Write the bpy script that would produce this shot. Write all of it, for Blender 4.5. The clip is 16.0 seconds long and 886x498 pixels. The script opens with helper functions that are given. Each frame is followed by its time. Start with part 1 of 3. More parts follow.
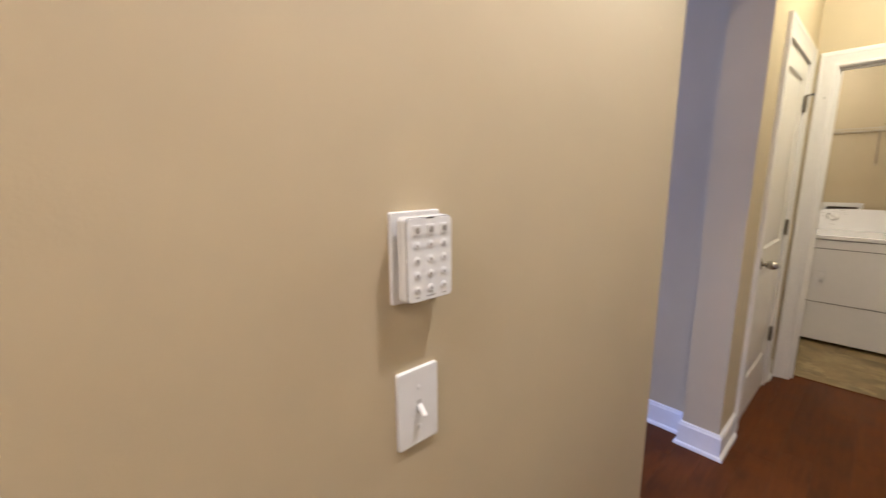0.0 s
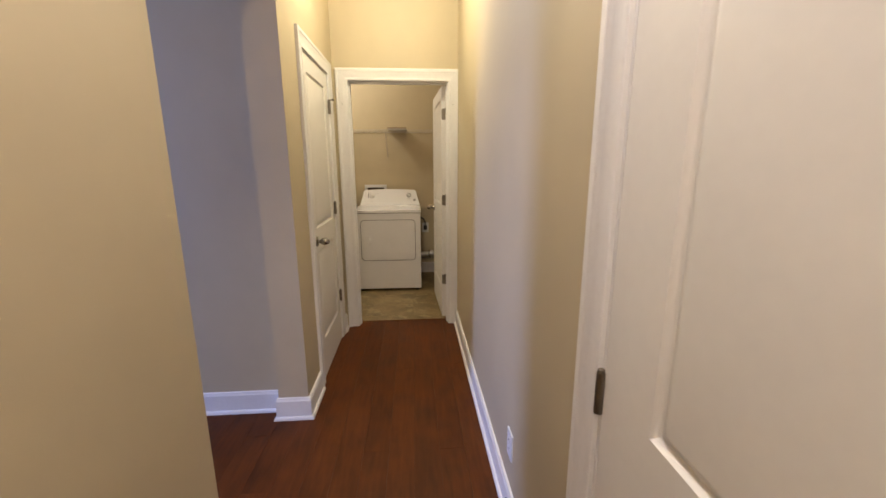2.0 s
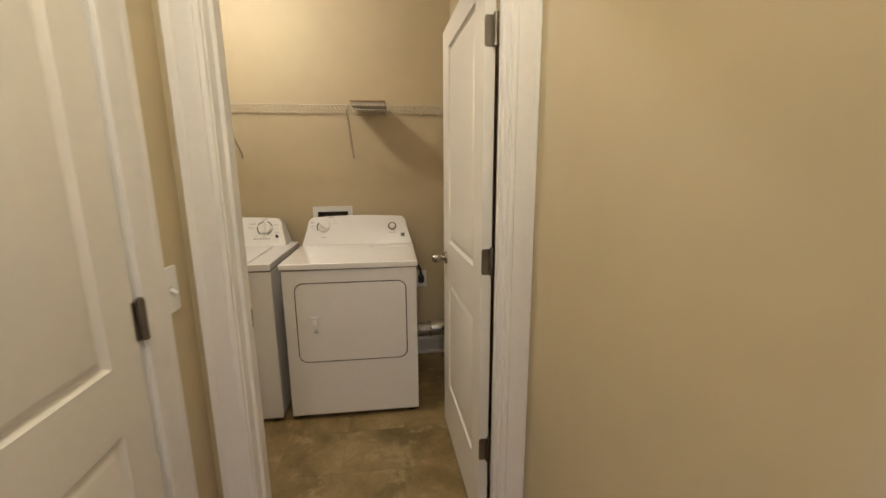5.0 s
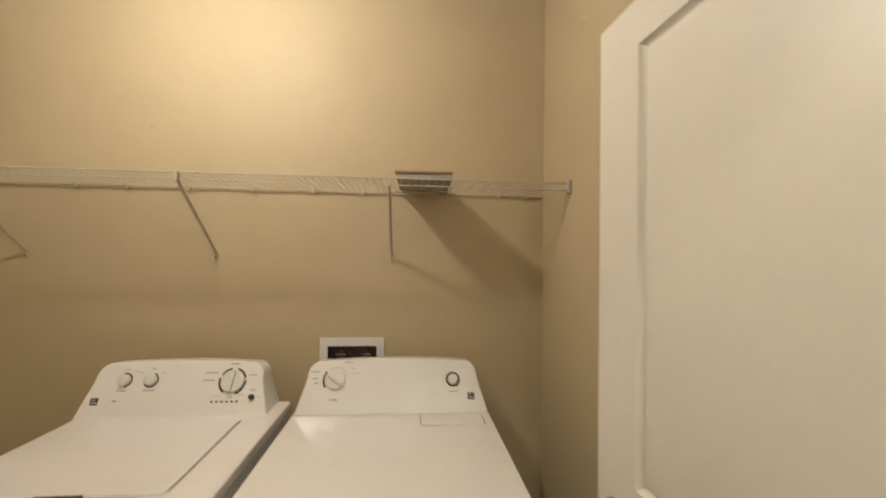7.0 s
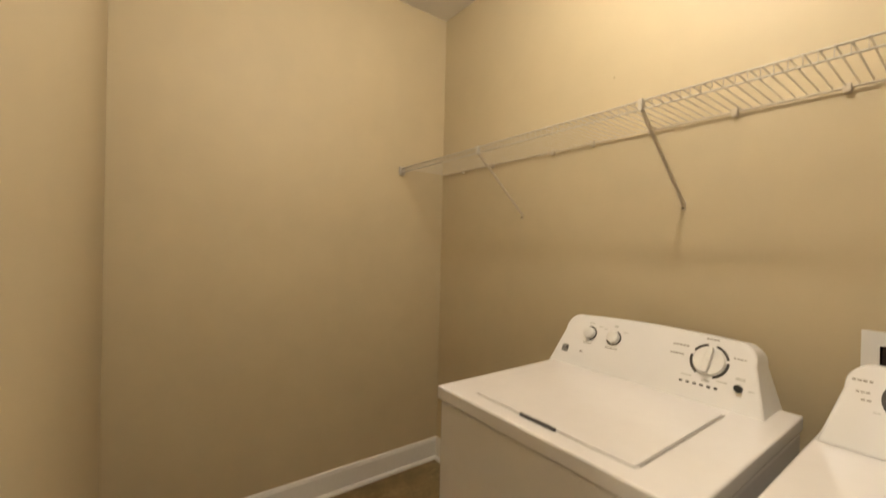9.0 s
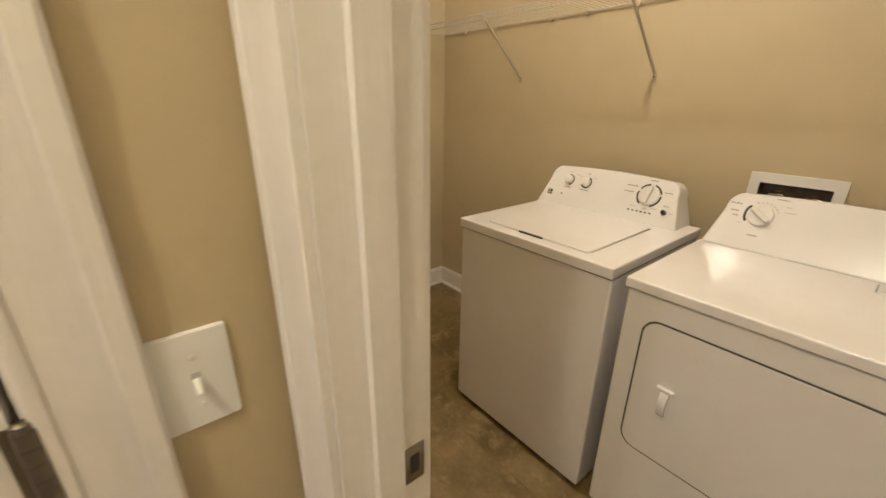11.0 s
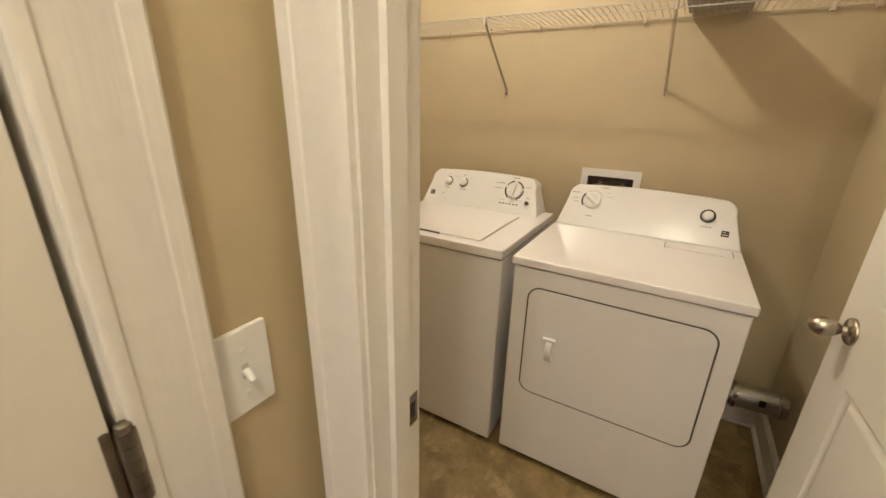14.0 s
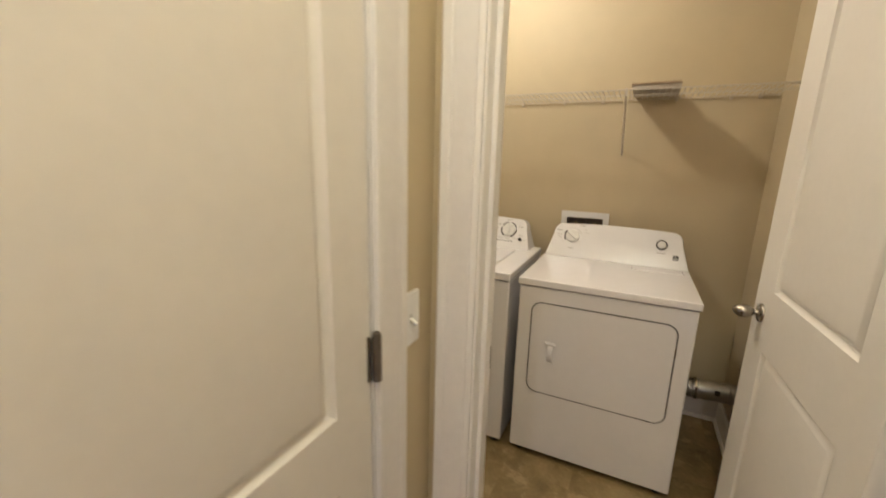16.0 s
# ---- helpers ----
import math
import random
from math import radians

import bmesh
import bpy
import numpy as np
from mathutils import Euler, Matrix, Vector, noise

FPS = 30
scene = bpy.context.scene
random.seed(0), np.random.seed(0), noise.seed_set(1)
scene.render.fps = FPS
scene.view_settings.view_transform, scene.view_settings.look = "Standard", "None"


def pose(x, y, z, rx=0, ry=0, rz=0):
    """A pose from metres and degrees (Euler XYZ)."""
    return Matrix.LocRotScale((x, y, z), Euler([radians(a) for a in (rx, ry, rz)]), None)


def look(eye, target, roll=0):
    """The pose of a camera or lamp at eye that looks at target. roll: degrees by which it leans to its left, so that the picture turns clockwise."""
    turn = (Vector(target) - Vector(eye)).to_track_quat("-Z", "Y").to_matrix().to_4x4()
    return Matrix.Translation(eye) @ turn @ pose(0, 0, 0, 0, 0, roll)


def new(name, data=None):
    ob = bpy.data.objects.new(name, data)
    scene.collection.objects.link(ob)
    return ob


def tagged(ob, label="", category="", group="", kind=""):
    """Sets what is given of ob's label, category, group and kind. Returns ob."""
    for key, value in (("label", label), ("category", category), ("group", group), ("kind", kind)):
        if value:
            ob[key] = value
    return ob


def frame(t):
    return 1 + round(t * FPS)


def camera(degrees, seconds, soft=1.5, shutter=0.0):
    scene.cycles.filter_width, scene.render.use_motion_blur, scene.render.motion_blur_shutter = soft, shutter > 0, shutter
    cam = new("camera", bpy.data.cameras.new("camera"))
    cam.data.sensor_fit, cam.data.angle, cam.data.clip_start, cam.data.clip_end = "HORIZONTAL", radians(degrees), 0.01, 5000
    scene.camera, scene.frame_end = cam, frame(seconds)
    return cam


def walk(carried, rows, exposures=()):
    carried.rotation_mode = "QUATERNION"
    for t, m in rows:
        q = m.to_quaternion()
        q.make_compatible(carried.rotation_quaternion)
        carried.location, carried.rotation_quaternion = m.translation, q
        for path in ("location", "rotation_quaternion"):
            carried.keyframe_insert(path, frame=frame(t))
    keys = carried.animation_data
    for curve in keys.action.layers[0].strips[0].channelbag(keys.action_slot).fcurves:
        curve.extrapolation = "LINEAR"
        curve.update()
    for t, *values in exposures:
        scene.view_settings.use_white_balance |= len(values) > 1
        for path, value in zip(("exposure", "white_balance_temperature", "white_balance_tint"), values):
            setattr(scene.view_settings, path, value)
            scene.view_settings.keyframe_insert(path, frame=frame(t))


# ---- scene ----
cam = camera(96.3, 16.0, shutter=0.35)
EXPOSURES = [(0.0, -0.02, 6000, 10), (0.5, -0.18, 6150, 10), (1.0, -0.24, 6400, 10), (1.5, -0.25, 6600, 10), (2.0, -0.24, 6600, 10), (2.5, -0.20, 6500, 10), (3.0, -0.08, 6300, 10), (3.7, -0.22, 6450, 10), (4.8, -0.20, 6300, 10), (6.0, -0.13, 6200, 10), (6.5, -0.10, 6250, 10), (7.0, -0.18, 6250, 10), (8.0, -0.08, 6500, 10),
             (8.5, -0.01, 6500, 10), (9.0, 0.12, 6500, 10), (10.2, 0.20, 6550, 10), (12.3, 0.10, 6550, 10), (14.0, 0.18, 6450, 10), (14.5, 0.16, 6350, 10), (16.0, 0.0, 6150, 10)]
PATH = [
    (0, (0.289, -3.495, 1.399), (-1.174, -2.178, 1.042), -0.3),
    (0.5, (0.392, -3.473, 1.425), (-0.761, -1.887, 1.029), -0.1),
    (1, (0.489, -3.447, 1.435), (-0.125, -1.59, 1.014), -0.0),
    (1.5, (0.535, -3.418, 1.429), (0.422, -1.466, 1.006), -0.3),
    (2, (0.496, -3.349, 1.416), (0.639, -1.401, 0.99), -0.2),
    (2.5, (0.416, -3.084, 1.408), (0.604, -1.141, 0.974), -0.1),
    (3, (0.403, -2.736, 1.398), (0.611, -0.795, 0.963), -0.4),
    (3.5, (0.438, -2.328, 1.422), (0.665, -0.392, 0.976), -0.2),
    (3.7, (0.43, -2.154, 1.395), (0.661, -0.214, 0.968), -0.4),
    (5.8, (0.467, -0.551, 1.422), (0.719, 1.399, 1.058), 0.0),
    (6, (0.454, -0.405, 1.433), (0.708, 1.555, 1.129), 0.1),
    (6.5, (0.374, -0.166, 1.472), (0.62, 1.813, 1.323), 0.4),
    (7, (0.264, -0.006, 1.506), (0.433, 1.987, 1.539), 0.8),
    (7.5, (0.177, 0.176, 1.52), (-0.112, 2.139, 1.771), 0.9),
    (8, (0.055, 0.243, 1.482), (-0.873, 1.993, 1.761), 1.3),
    (8.5, (0.026, 0.269, 1.362), (-1.392, 1.65, 1.641), 1.9),
    (9, (0.068, 0.264, 1.333), (-1.543, 1.45, 1.321), 1.4),
    (9.5, (0.121, 0.240, 1.299), (-1.503, 1.347, 0.93), 1.2),
    (10, (0.212, 0.160, 1.312), (-1.371, 1.222, 0.703), 0.8),
    (10.2, (0.251, 0.119, 1.336), (-1.318, 1.162, 0.665), 0.4),
    (12.3, (0.34, -0.405, 1.411), (-0.773, 1.11, 0.728), 1.3),
    (12.5, (0.335, -0.393, 1.418), (-0.735, 1.152, 0.733), 1.4),
    (13, (0.37, -0.312, 1.423), (-0.633, 1.276, 0.736), 1.3),
    (13.5, (0.338, -0.291, 1.413), (-0.626, 1.323, 0.729), 1.3),
    (14, (0.304, -0.335, 1.42), (-0.642, 1.29, 0.739), 1.4),
    (14.5, (0.321, -0.416, 1.421), (-0.61, 1.218, 0.741), 1.4),
    (15, (0.383, -0.454, 1.413), (-0.438, 1.239, 0.735), 1.2),
    (15.5, (0.361, -0.555, 1.384), (-0.405, 1.172, 0.727), 1.3),
    (16, (0.287, -0.783, 1.436), (-0.555, 0.976, 0.995), 1.4),
]
walk(cam, [(t, look(eye, target, roll)) for t, eye, target, roll in PATH], EXPOSURES)

# ---- light ----
world = bpy.data.worlds.new("world")
scene.world = world
world.use_nodes = True
_nt = world.node_tree
_sky = _nt.nodes.new("ShaderNodeTexSky")
_sky.sky_type, _sky.sun_disc = "NISHITA", False
_sky.sun_elevation, _sky.sun_rotation = radians(35), radians(200)
_nt.links.new(_sky.outputs[0], _nt.nodes["Background"].inputs[0])
_nt.nodes["Background"].inputs[1].default_value = 0.1


def lamp(name, kind, m, watts, colour, size, size_y=None):
    data = bpy.data.lights.new(name, kind)
    data.energy, data.color = watts, colour
    if kind == "AREA":
        data.shape, data.size, data.size_y = "RECTANGLE", size, size_y or size
    else:
        data.shadow_soft_size = size
    if kind == "SPOT":
        data.spot_size, data.spot_blend = radians(108), 0.65
    ob = new(name, data)
    ob.matrix_world = m
    return ob


WARM = (1.0, 0.90, 0.74)
lamp("laundry_lamp", "POINT", pose(-0.50, 0.88, 2.60), 43, WARM, 0.048)
lamp("hall_lamp", "POINT", pose(0.38, -0.89, 2.70), 52, (1.0, 0.93, 0.70), 0.09)
lamp("foyer_lamp", "SPOT", pose(0.38, -2.84, 2.66), 74, (1.0, 0.93, 0.92), 0.05)
lamp("entry_lamp", "POINT", pose(0.27, -4.55, 2.62), 54, (1.0, 0.90, 0.88), 0.06)
lamp("window_light", "AREA", pose(-4.63, -2.80, 1.525, 0, -90, 0), 232, (0.34, 0.45, 1.0), 1.5, 0.84)

# ---- materials ----


def material(name, colour, rough=0.5, metal=0.0, grain=None, mottle=None, bump=None, spec=0.5, coat=0.0, stretch=None):
    """grain, mottle: (scale, amount) of tone; bump: (scale, strength, distance); stretch: draws the relief out along an axis."""
    mat = bpy.data.materials.new(name)
    mat.use_nodes = True
    nt = mat.node_tree
    bsdf = nt.nodes["Principled BSDF"]
    bsdf.inputs["Roughness"].default_value = rough
    bsdf.inputs["Metallic"].default_value = metal
    bsdf.inputs["Specular IOR Level"].default_value = spec
    bsdf.inputs["Coat Weight"].default_value = coat
    bsdf.inputs["Base Color"].default_value = (*colour, 1)
    geo = nt.nodes.new("ShaderNodeNewGeometry")
    last = None
    for k, item in enumerate((grain, mottle)):
        if not item:
            continue
        n = nt.nodes.new("ShaderNodeTexNoise")
        n.inputs["Scale"].default_value, n.inputs["Detail"].default_value = item[0], 6
        nt.links.new(geo.outputs["Position"], n.inputs["Vector"])
        ramp = nt.nodes.new("ShaderNodeMapRange")
        ramp.inputs["From Min"].default_value, ramp.inputs["From Max"].default_value = 0.3, 0.7
        ramp.inputs["To Min"].default_value, ramp.inputs["To Max"].default_value = 1 - item[1], 1 + item[1]
        nt.links.new(n.outputs["Fac"], ramp.inputs["Value"])
        mul = nt.nodes.new("ShaderNodeVectorMath")
        mul.operation = "SCALE"
        if last:
            nt.links.new(last.outputs[0], mul.inputs[0])
        else:
            mul.inputs[0].default_value = colour
        nt.links.new(ramp.outputs[0], mul.inputs["Scale"])
        last = mul
        if k == 1:
            rr = nt.nodes.new("ShaderNodeMapRange")
            rr.inputs["To Min"].default_value, rr.inputs["To Max"].default_value = rough * 0.85, min(1, rough * 1.15)
            nt.links.new(n.outputs["Fac"], rr.inputs["Value"])
            nt.links.new(rr.outputs[0], bsdf.inputs["Roughness"])
    if last:
        nt.links.new(last.outputs[0], bsdf.inputs["Base Color"])
    if bump:
        n = nt.nodes.new("ShaderNodeTexNoise")
        n.inputs["Scale"].default_value, n.inputs["Detail"].default_value = bump[0], 3
        if stretch:
            drawn = nt.nodes.new("ShaderNodeVectorMath")
            drawn.operation, drawn.inputs[1].default_value = "MULTIPLY", stretch
            nt.links.new(geo.outputs["Position"], drawn.inputs[0])
            nt.links.new(drawn.outputs[0], n.inputs["Vector"])
        else:
            nt.links.new(geo.outputs["Position"], n.inputs["Vector"])
        b = nt.nodes.new("ShaderNodeBump")
        b.inputs["Strength"].default_value, b.inputs["Distance"].default_value = bump[1], bump[2]
        nt.links.new(n.outputs["Fac"], b.inputs["Height"])
        nt.links.new(b.outputs[0], bsdf.inputs["Normal"])
    return mat


def wood_material():
    mat = bpy.data.materials.new("reddish_brown_wood")
    mat.use_nodes = True
    nt = mat.node_tree
    L = nt.links.new
    bsdf = nt.nodes["Principled BSDF"]
    geo = nt.nodes.new("ShaderNodeNewGeometry")
    info = nt.nodes.new("ShaderNodeObjectInfo")
    shift = nt.nodes.new("ShaderNodeVectorMath")
    shift.operation = "MULTIPLY_ADD"
    L(info.outputs["Random"], shift.inputs[0])
    shift.inputs[1].default_value = (37, 53, 0)
    L(geo.outputs["Position"], shift.inputs[2])
    stretch = nt.nodes.new("ShaderNodeVectorMath")
    stretch.operation = "MULTIPLY"
    stretch.inputs[1].default_value = (1.0, 0.10, 1.0)
    L(shift.outputs[0], stretch.inputs[0])
    streak = nt.nodes.new("ShaderNodeTexNoise")
    streak.inputs["Scale"].default_value, streak.inputs["Detail"].default_value = 42, 8
    streak.inputs["Distortion"].default_value = 0.6
    L(stretch.outputs[0], streak.inputs["Vector"])
    blot = nt.nodes.new("ShaderNodeTexNoise")
    blot.inputs["Scale"].default_value, blot.inputs["Detail"].default_value = 5.5, 4
    L(shift.outputs[0], blot.inputs["Vector"])
    ramp = nt.nodes.new("ShaderNodeValToRGB")
    ramp.color_ramp.elements[0].position, ramp.color_ramp.elements[0].color = 0.28, (0.046, 0.0122, 0.0020, 1)
    ramp.color_ramp.elements[1].position, ramp.color_ramp.elements[1].color = 0.75, (0.124, 0.0330, 0.0050, 1)
    mixf = nt.nodes.new("ShaderNodeMath")
    mixf.operation = "MULTIPLY_ADD"
    L(blot.outputs["Fac"], mixf.inputs[0])
    mixf.inputs[1].default_value = 0.55
    half = nt.nodes.new("ShaderNodeMath")
    half.operation = "MULTIPLY"
    half.inputs[1].default_value = 0.45
    L(streak.outputs["Fac"], half.inputs[0])
    L(half.outputs[0], mixf.inputs[2])
    L(mixf.outputs[0], ramp.inputs[0])
    tone = nt.nodes.new("ShaderNodeMapRange")
    tone.inputs["To Min"].default_value, tone.inputs["To Max"].default_value = 0.90, 1.10
    L(info.outputs["Random"], tone.inputs["Value"])
    mul = nt.nodes.new("ShaderNodeVectorMath")
    mul.operation = "SCALE"
    L(ramp.outputs[0], mul.inputs[0])
    L(tone.outputs[0], mul.inputs["Scale"])
    L(mul.outputs[0], bsdf.inputs["Base Color"])
    rr = nt.nodes.new("ShaderNodeMapRange")
    rr.inputs["To Min"].default_value, rr.inputs["To Max"].default_value = 0.42, 0.62
    L(blot.outputs["Fac"], rr.inputs["Value"])
    L(rr.outputs[0], bsdf.inputs["Roughness"])
    bsdf.inputs["Specular IOR Level"].default_value = 0.18
    b = nt.nodes.new("ShaderNodeBump")
    b.inputs["Strength"].default_value, b.inputs["Distance"].default_value = 0.12, 0.002
    L(streak.outputs["Fac"], b.inputs["Height"])
    L(b.outputs[0], bsdf.inputs["Normal"])
    return mat


def tile_material():
    mat = bpy.data.materials.new("mottled_vinyl_tile")
    mat.use_nodes = True
    nt = mat.node_tree
    L = nt.links.new
    bsdf = nt.nodes["Principled BSDF"]
    geo = nt.nodes.new("ShaderNodeNewGeometry")
    info = nt.nodes.new("ShaderNodeObjectInfo")
    shift = nt.nodes.new("ShaderNodeVectorMath")
    shift.operation = "MULTIPLY_ADD"
    L(info.outputs["Random"], shift.inputs[0])
    shift.inputs[1].default_value = (0.30, 0.37, 0)
    L(geo.outputs["Position"], shift.inputs[2])
    def cloud(scale, detail, rough, bend):
        n = nt.nodes.new("ShaderNodeTexNoise")
        for key, value in (("Scale", scale), ("Detail", detail), ("Roughness", rough), ("Distortion", bend)):
            n.inputs[key].default_value = value
        L(shift.outputs[0], n.inputs["Vector"])
        return n
    a = cloud(3.6, 8, 0.66, 0.5)        # broad cloudy tone
    c = cloud(60, 5, 0.5, 0.0)          # fine grain
    f = cloud(5.4, 10, 0.70, 0.35)        # torn pale flecks
    ramp = nt.nodes.new("ShaderNodeValToRGB")
    e = ramp.color_ramp.elements
    e[0].position, e[0].color = 0.34, (0.100, 0.067, 0.021, 1)
    e[1].position, e[1].color = 0.68, (0.265, 0.190, 0.088, 1)
    mid = e.new(0.50)
    mid.color = (0.178, 0.122, 0.048, 1)
    mixf = nt.nodes.new("ShaderNodeMath")
    mixf.operation = "MULTIPLY_ADD"
    L(c.outputs["Fac"], mixf.inputs[0])
    mixf.inputs[1].default_value = 0.16
    half = nt.nodes.new("ShaderNodeMath")
    half.operation = "MULTIPLY_ADD"
    half.inputs[1].default_value, half.inputs[2].default_value = 0.95, -0.05
    L(a.outputs["Fac"], half.inputs[0])
    L(half.outputs[0], mixf.inputs[2])
    L(mixf.outputs[0], ramp.inputs[0])
    torn = nt.nodes.new("ShaderNodeMapRange")
    torn.interpolation_type = "SMOOTHSTEP"
    for key, value in (("From Min", 0.51), ("From Max", 0.62), ("To Min", 0.0), ("To Max", 0.62)):
        torn.inputs[key].default_value = value
    L(f.outputs["Fac"], torn.inputs["Value"])
    pale = nt.nodes.new("ShaderNodeMix")
    pale.data_type = "RGBA"
    L(torn.outputs[0], pale.inputs["Factor"])
    L(ramp.outputs[0], pale.inputs[6])
    pale.inputs[7].default_value = (0.325, 0.250, 0.128, 1)
    L(pale.outputs[2], bsdf.inputs["Base Color"])
    rr = nt.nodes.new("ShaderNodeMapRange")
    rr.inputs["To Min"].default_value, rr.inputs["To Max"].default_value = 0.38, 0.6
    L(a.outputs["Fac"], rr.inputs["Value"])
    L(rr.outputs[0], bsdf.inputs["Roughness"])
    b = nt.nodes.new("ShaderNodeBump")
    b.inputs["Strength"].default_value, b.inputs["Distance"].default_value = 0.15, 0.002
    L(c.outputs["Fac"], b.inputs["Height"])
    L(b.outputs[0], bsdf.inputs["Normal"])
    return mat


PAINT = material("beige_wall_paint", (0.485, 0.402, 0.262), 0.62, grain=(2.2, 0.03), mottle=(9, 0.02), bump=(260, 0.14, 0.0012))
CEIL = material("ceiling_paint", (0.68, 0.65, 0.60), 0.85, grain=(3, 0.03), bump=(190, 0.25, 0.002))
TRIM = material("white_trim_paint", (0.74, 0.715, 0.69), 0.36, grain=(4, 0.02), mottle=(55, 0.02), bump=(170, 0.32, 0.0014), stretch=(1.0, 1.0, 0.05))
DOORP = material("white_door_paint", (0.72, 0.685, 0.635), 0.40, grain=(3, 0.02), mottle=(40, 0.015), bump=(140, 0.10, 0.0008))
PLATE = material("white_plate_plastic", (0.75, 0.745, 0.735), 0.30, grain=(20, 0.015))
ENAMEL = material("white_enamel", (0.70, 0.675, 0.672), 0.11, grain=(5, 0.015), mottle=(30, 0.01), coat=0.3)
CONSOLE = material("white_console_plastic", (0.745, 0.732, 0.73), 0.21, grain=(9, 0.015))
KNOBW = material("white_knob_plastic", (0.70, 0.69, 0.67), 0.30, grain=(30, 0.03))
SEAM = material("dark_seam", (0.075, 0.070, 0.065), 0.7, grain=(60, 0.2))
DARK_MARK = material("dark_print_and_shade", (0.045, 0.040, 0.036), 0.5, grain=(90, 0.2))
GREY_MARK = material("grey_print_and_shade", (0.27, 0.245, 0.22), 0.5, grain=(90, 0.2))
RECESS_SHADE = material("grey_brown_recess_shade", (0.15, 0.115, 0.085), 0.6, grain=(30, 0.25))
PALE = material("pale_print_and_shade", (0.52, 0.51, 0.49), 0.5, grain=(90, 0.1))
BLACK = material("black_plastic", (0.018, 0.017, 0.016), 0.35, grain=(70, 0.2))
NICKEL = material("satin_nickel", (0.37, 0.335, 0.285), 0.27, 1.0, grain=(30, 0.06), bump=(400, 0.05, 0.0004))
HINGE = material("dull_hinge_metal", (0.235, 0.205, 0.165), 0.36, 1.0, grain=(30, 0.1))
GALV = material("galvanised_duct", (0.46, 0.45, 0.43), 0.28, 1.0, grain=(18, 0.12), bump=(60, 0.2, 0.002))
FOIL = material("crinkled_foil", (0.66, 0.65, 0.63), 0.24, 1.0, grain=(40, 0.1), bump=(110, 0.6, 0.004))
BRACKET = material("taupe_bracket", (0.48, 0.415, 0.32), 0.42, grain=(40, 0.06))
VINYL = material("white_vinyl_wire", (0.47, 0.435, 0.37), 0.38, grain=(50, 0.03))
CARD = material("brown_cardboard", (0.30, 0.215, 0.135), 0.8, grain=(14, 0.15), mottle=(120, 0.08), bump=(200, 0.2, 0.001))
SHEET = material("grey_white_sheet", (0.40, 0.355, 0.29), 0.6, grain=(12, 0.05))
HOLE = material("dark_recess", (0.035, 0.031, 0.027), 0.8, grain=(30, 0.2))
DENT = material("filled_dent", (0.33, 0.265, 0.165), 0.8, grain=(40, 0.1))
GROUT = material("tan_joint", (0.200, 0.145, 0.066), 0.8, grain=(40, 0.15))
SUBFLOOR = material("dark_joint", (0.030, 0.010, 0.004), 0.8, grain=(40, 0.2))
BRASS = material("aged_brass", (0.38, 0.27, 0.12), 0.38, 1.0, grain=(40, 0.15))
WOOD = wood_material()
TILE = tile_material()

# ---- builders ----


def finish(name, bm, mat, smooth=None):
    bmesh.ops.recalc_face_normals(bm, faces=bm.faces)
    me = bpy.data.meshes.new(name)
    bm.to_mesh(me)
    bm.free()
    me.materials.append(mat)
    if smooth is not None:
        me.shade_smooth()
        me.set_sharp_from_angle(angle=radians(smooth))
    return me


def part(name, bm, mat, parent=None, label="", smooth=35):
    ob = new(name, finish(name, bm, mat, smooth))
    if parent:
        ob.parent = parent
    if label:
        ob["label"] = label
    if mat in (ENAMEL, CONSOLE, PLATE, KNOBW):
        flat = ob.modifiers.new("even_normals", "WEIGHTED_NORMAL")
        flat.keep_sharp, flat.weight = True, 80
    return ob


def thing(name, label, category, x=0, y=0, z=0, rz=0, kind="", group=""):
    ob = new(name)
    ob.matrix_world = pose(x, y, z, 0, 0, rz)
    return tagged(ob, label, category, group, kind)


def box(bm, x0, x1, y0, y1, z0, z1, bevel=0.0, seg=2):
    m = Matrix.Translation(((x0 + x1) / 2, (y0 + y1) / 2, (z0 + z1) / 2)) @ Matrix.Diagonal((x1 - x0, y1 - y0, z1 - z0, 1))
    made = bmesh.ops.create_cube(bm, size=1, matrix=m)["verts"]
    if bevel:
        edges = {e for v in made for e in v.link_edges}
        bmesh.ops.bevel(bm, geom=list(edges), offset=bevel, segments=seg, affect="EDGES", profile=0.6)
    return bm


def one_box(x0, x1, y0, y1, z0, z1, bevel=0.0, seg=2):
    return box(bmesh.new(), x0, x1, y0, y1, z0, z1, bevel, seg)


def lathe(bm, profile, m, seg=28):
    """profile: (distance along the axis, radius); the axis is the local z of m."""
    rings = []
    for h, r in profile:
        if r < 1e-6:
            rings.append([bm.verts.new(m @ Vector((0, 0, h)))])
        else:
            rings.append([bm.verts.new(m @ Vector((r * math.cos(2 * math.pi * k / seg), r * math.sin(2 * math.pi * k / seg), h))) for k in range(seg)])
    for a, b in zip(rings, rings[1:]):
        for k in range(seg):
            j = (k + 1) % seg
            if len(a) == 1 and len(b) > 1:
                bm.faces.new((a[0], b[k], b[j]))
            elif len(b) == 1 and len(a) > 1:
                bm.faces.new((a[k], b[0], a[j]))
            elif len(a) > 1:
                bm.faces.new((a[k], b[k], b[j], a[j]))
    for ring in (rings[0], rings[-1]):
        if len(ring) > 1:
            bm.faces.new(ring)
    return bm


def axis(p, direction):
    return Matrix.Translation(p) @ Vector(direction).to_track_quat("Z", "Y").to_matrix().to_4x4()


def sweep(bm, pts, r, seg=8):
    """A round bar along a line of points."""
    pts = [Vector(p) for p in pts]
    rings = []
    for i, p in enumerate(pts):
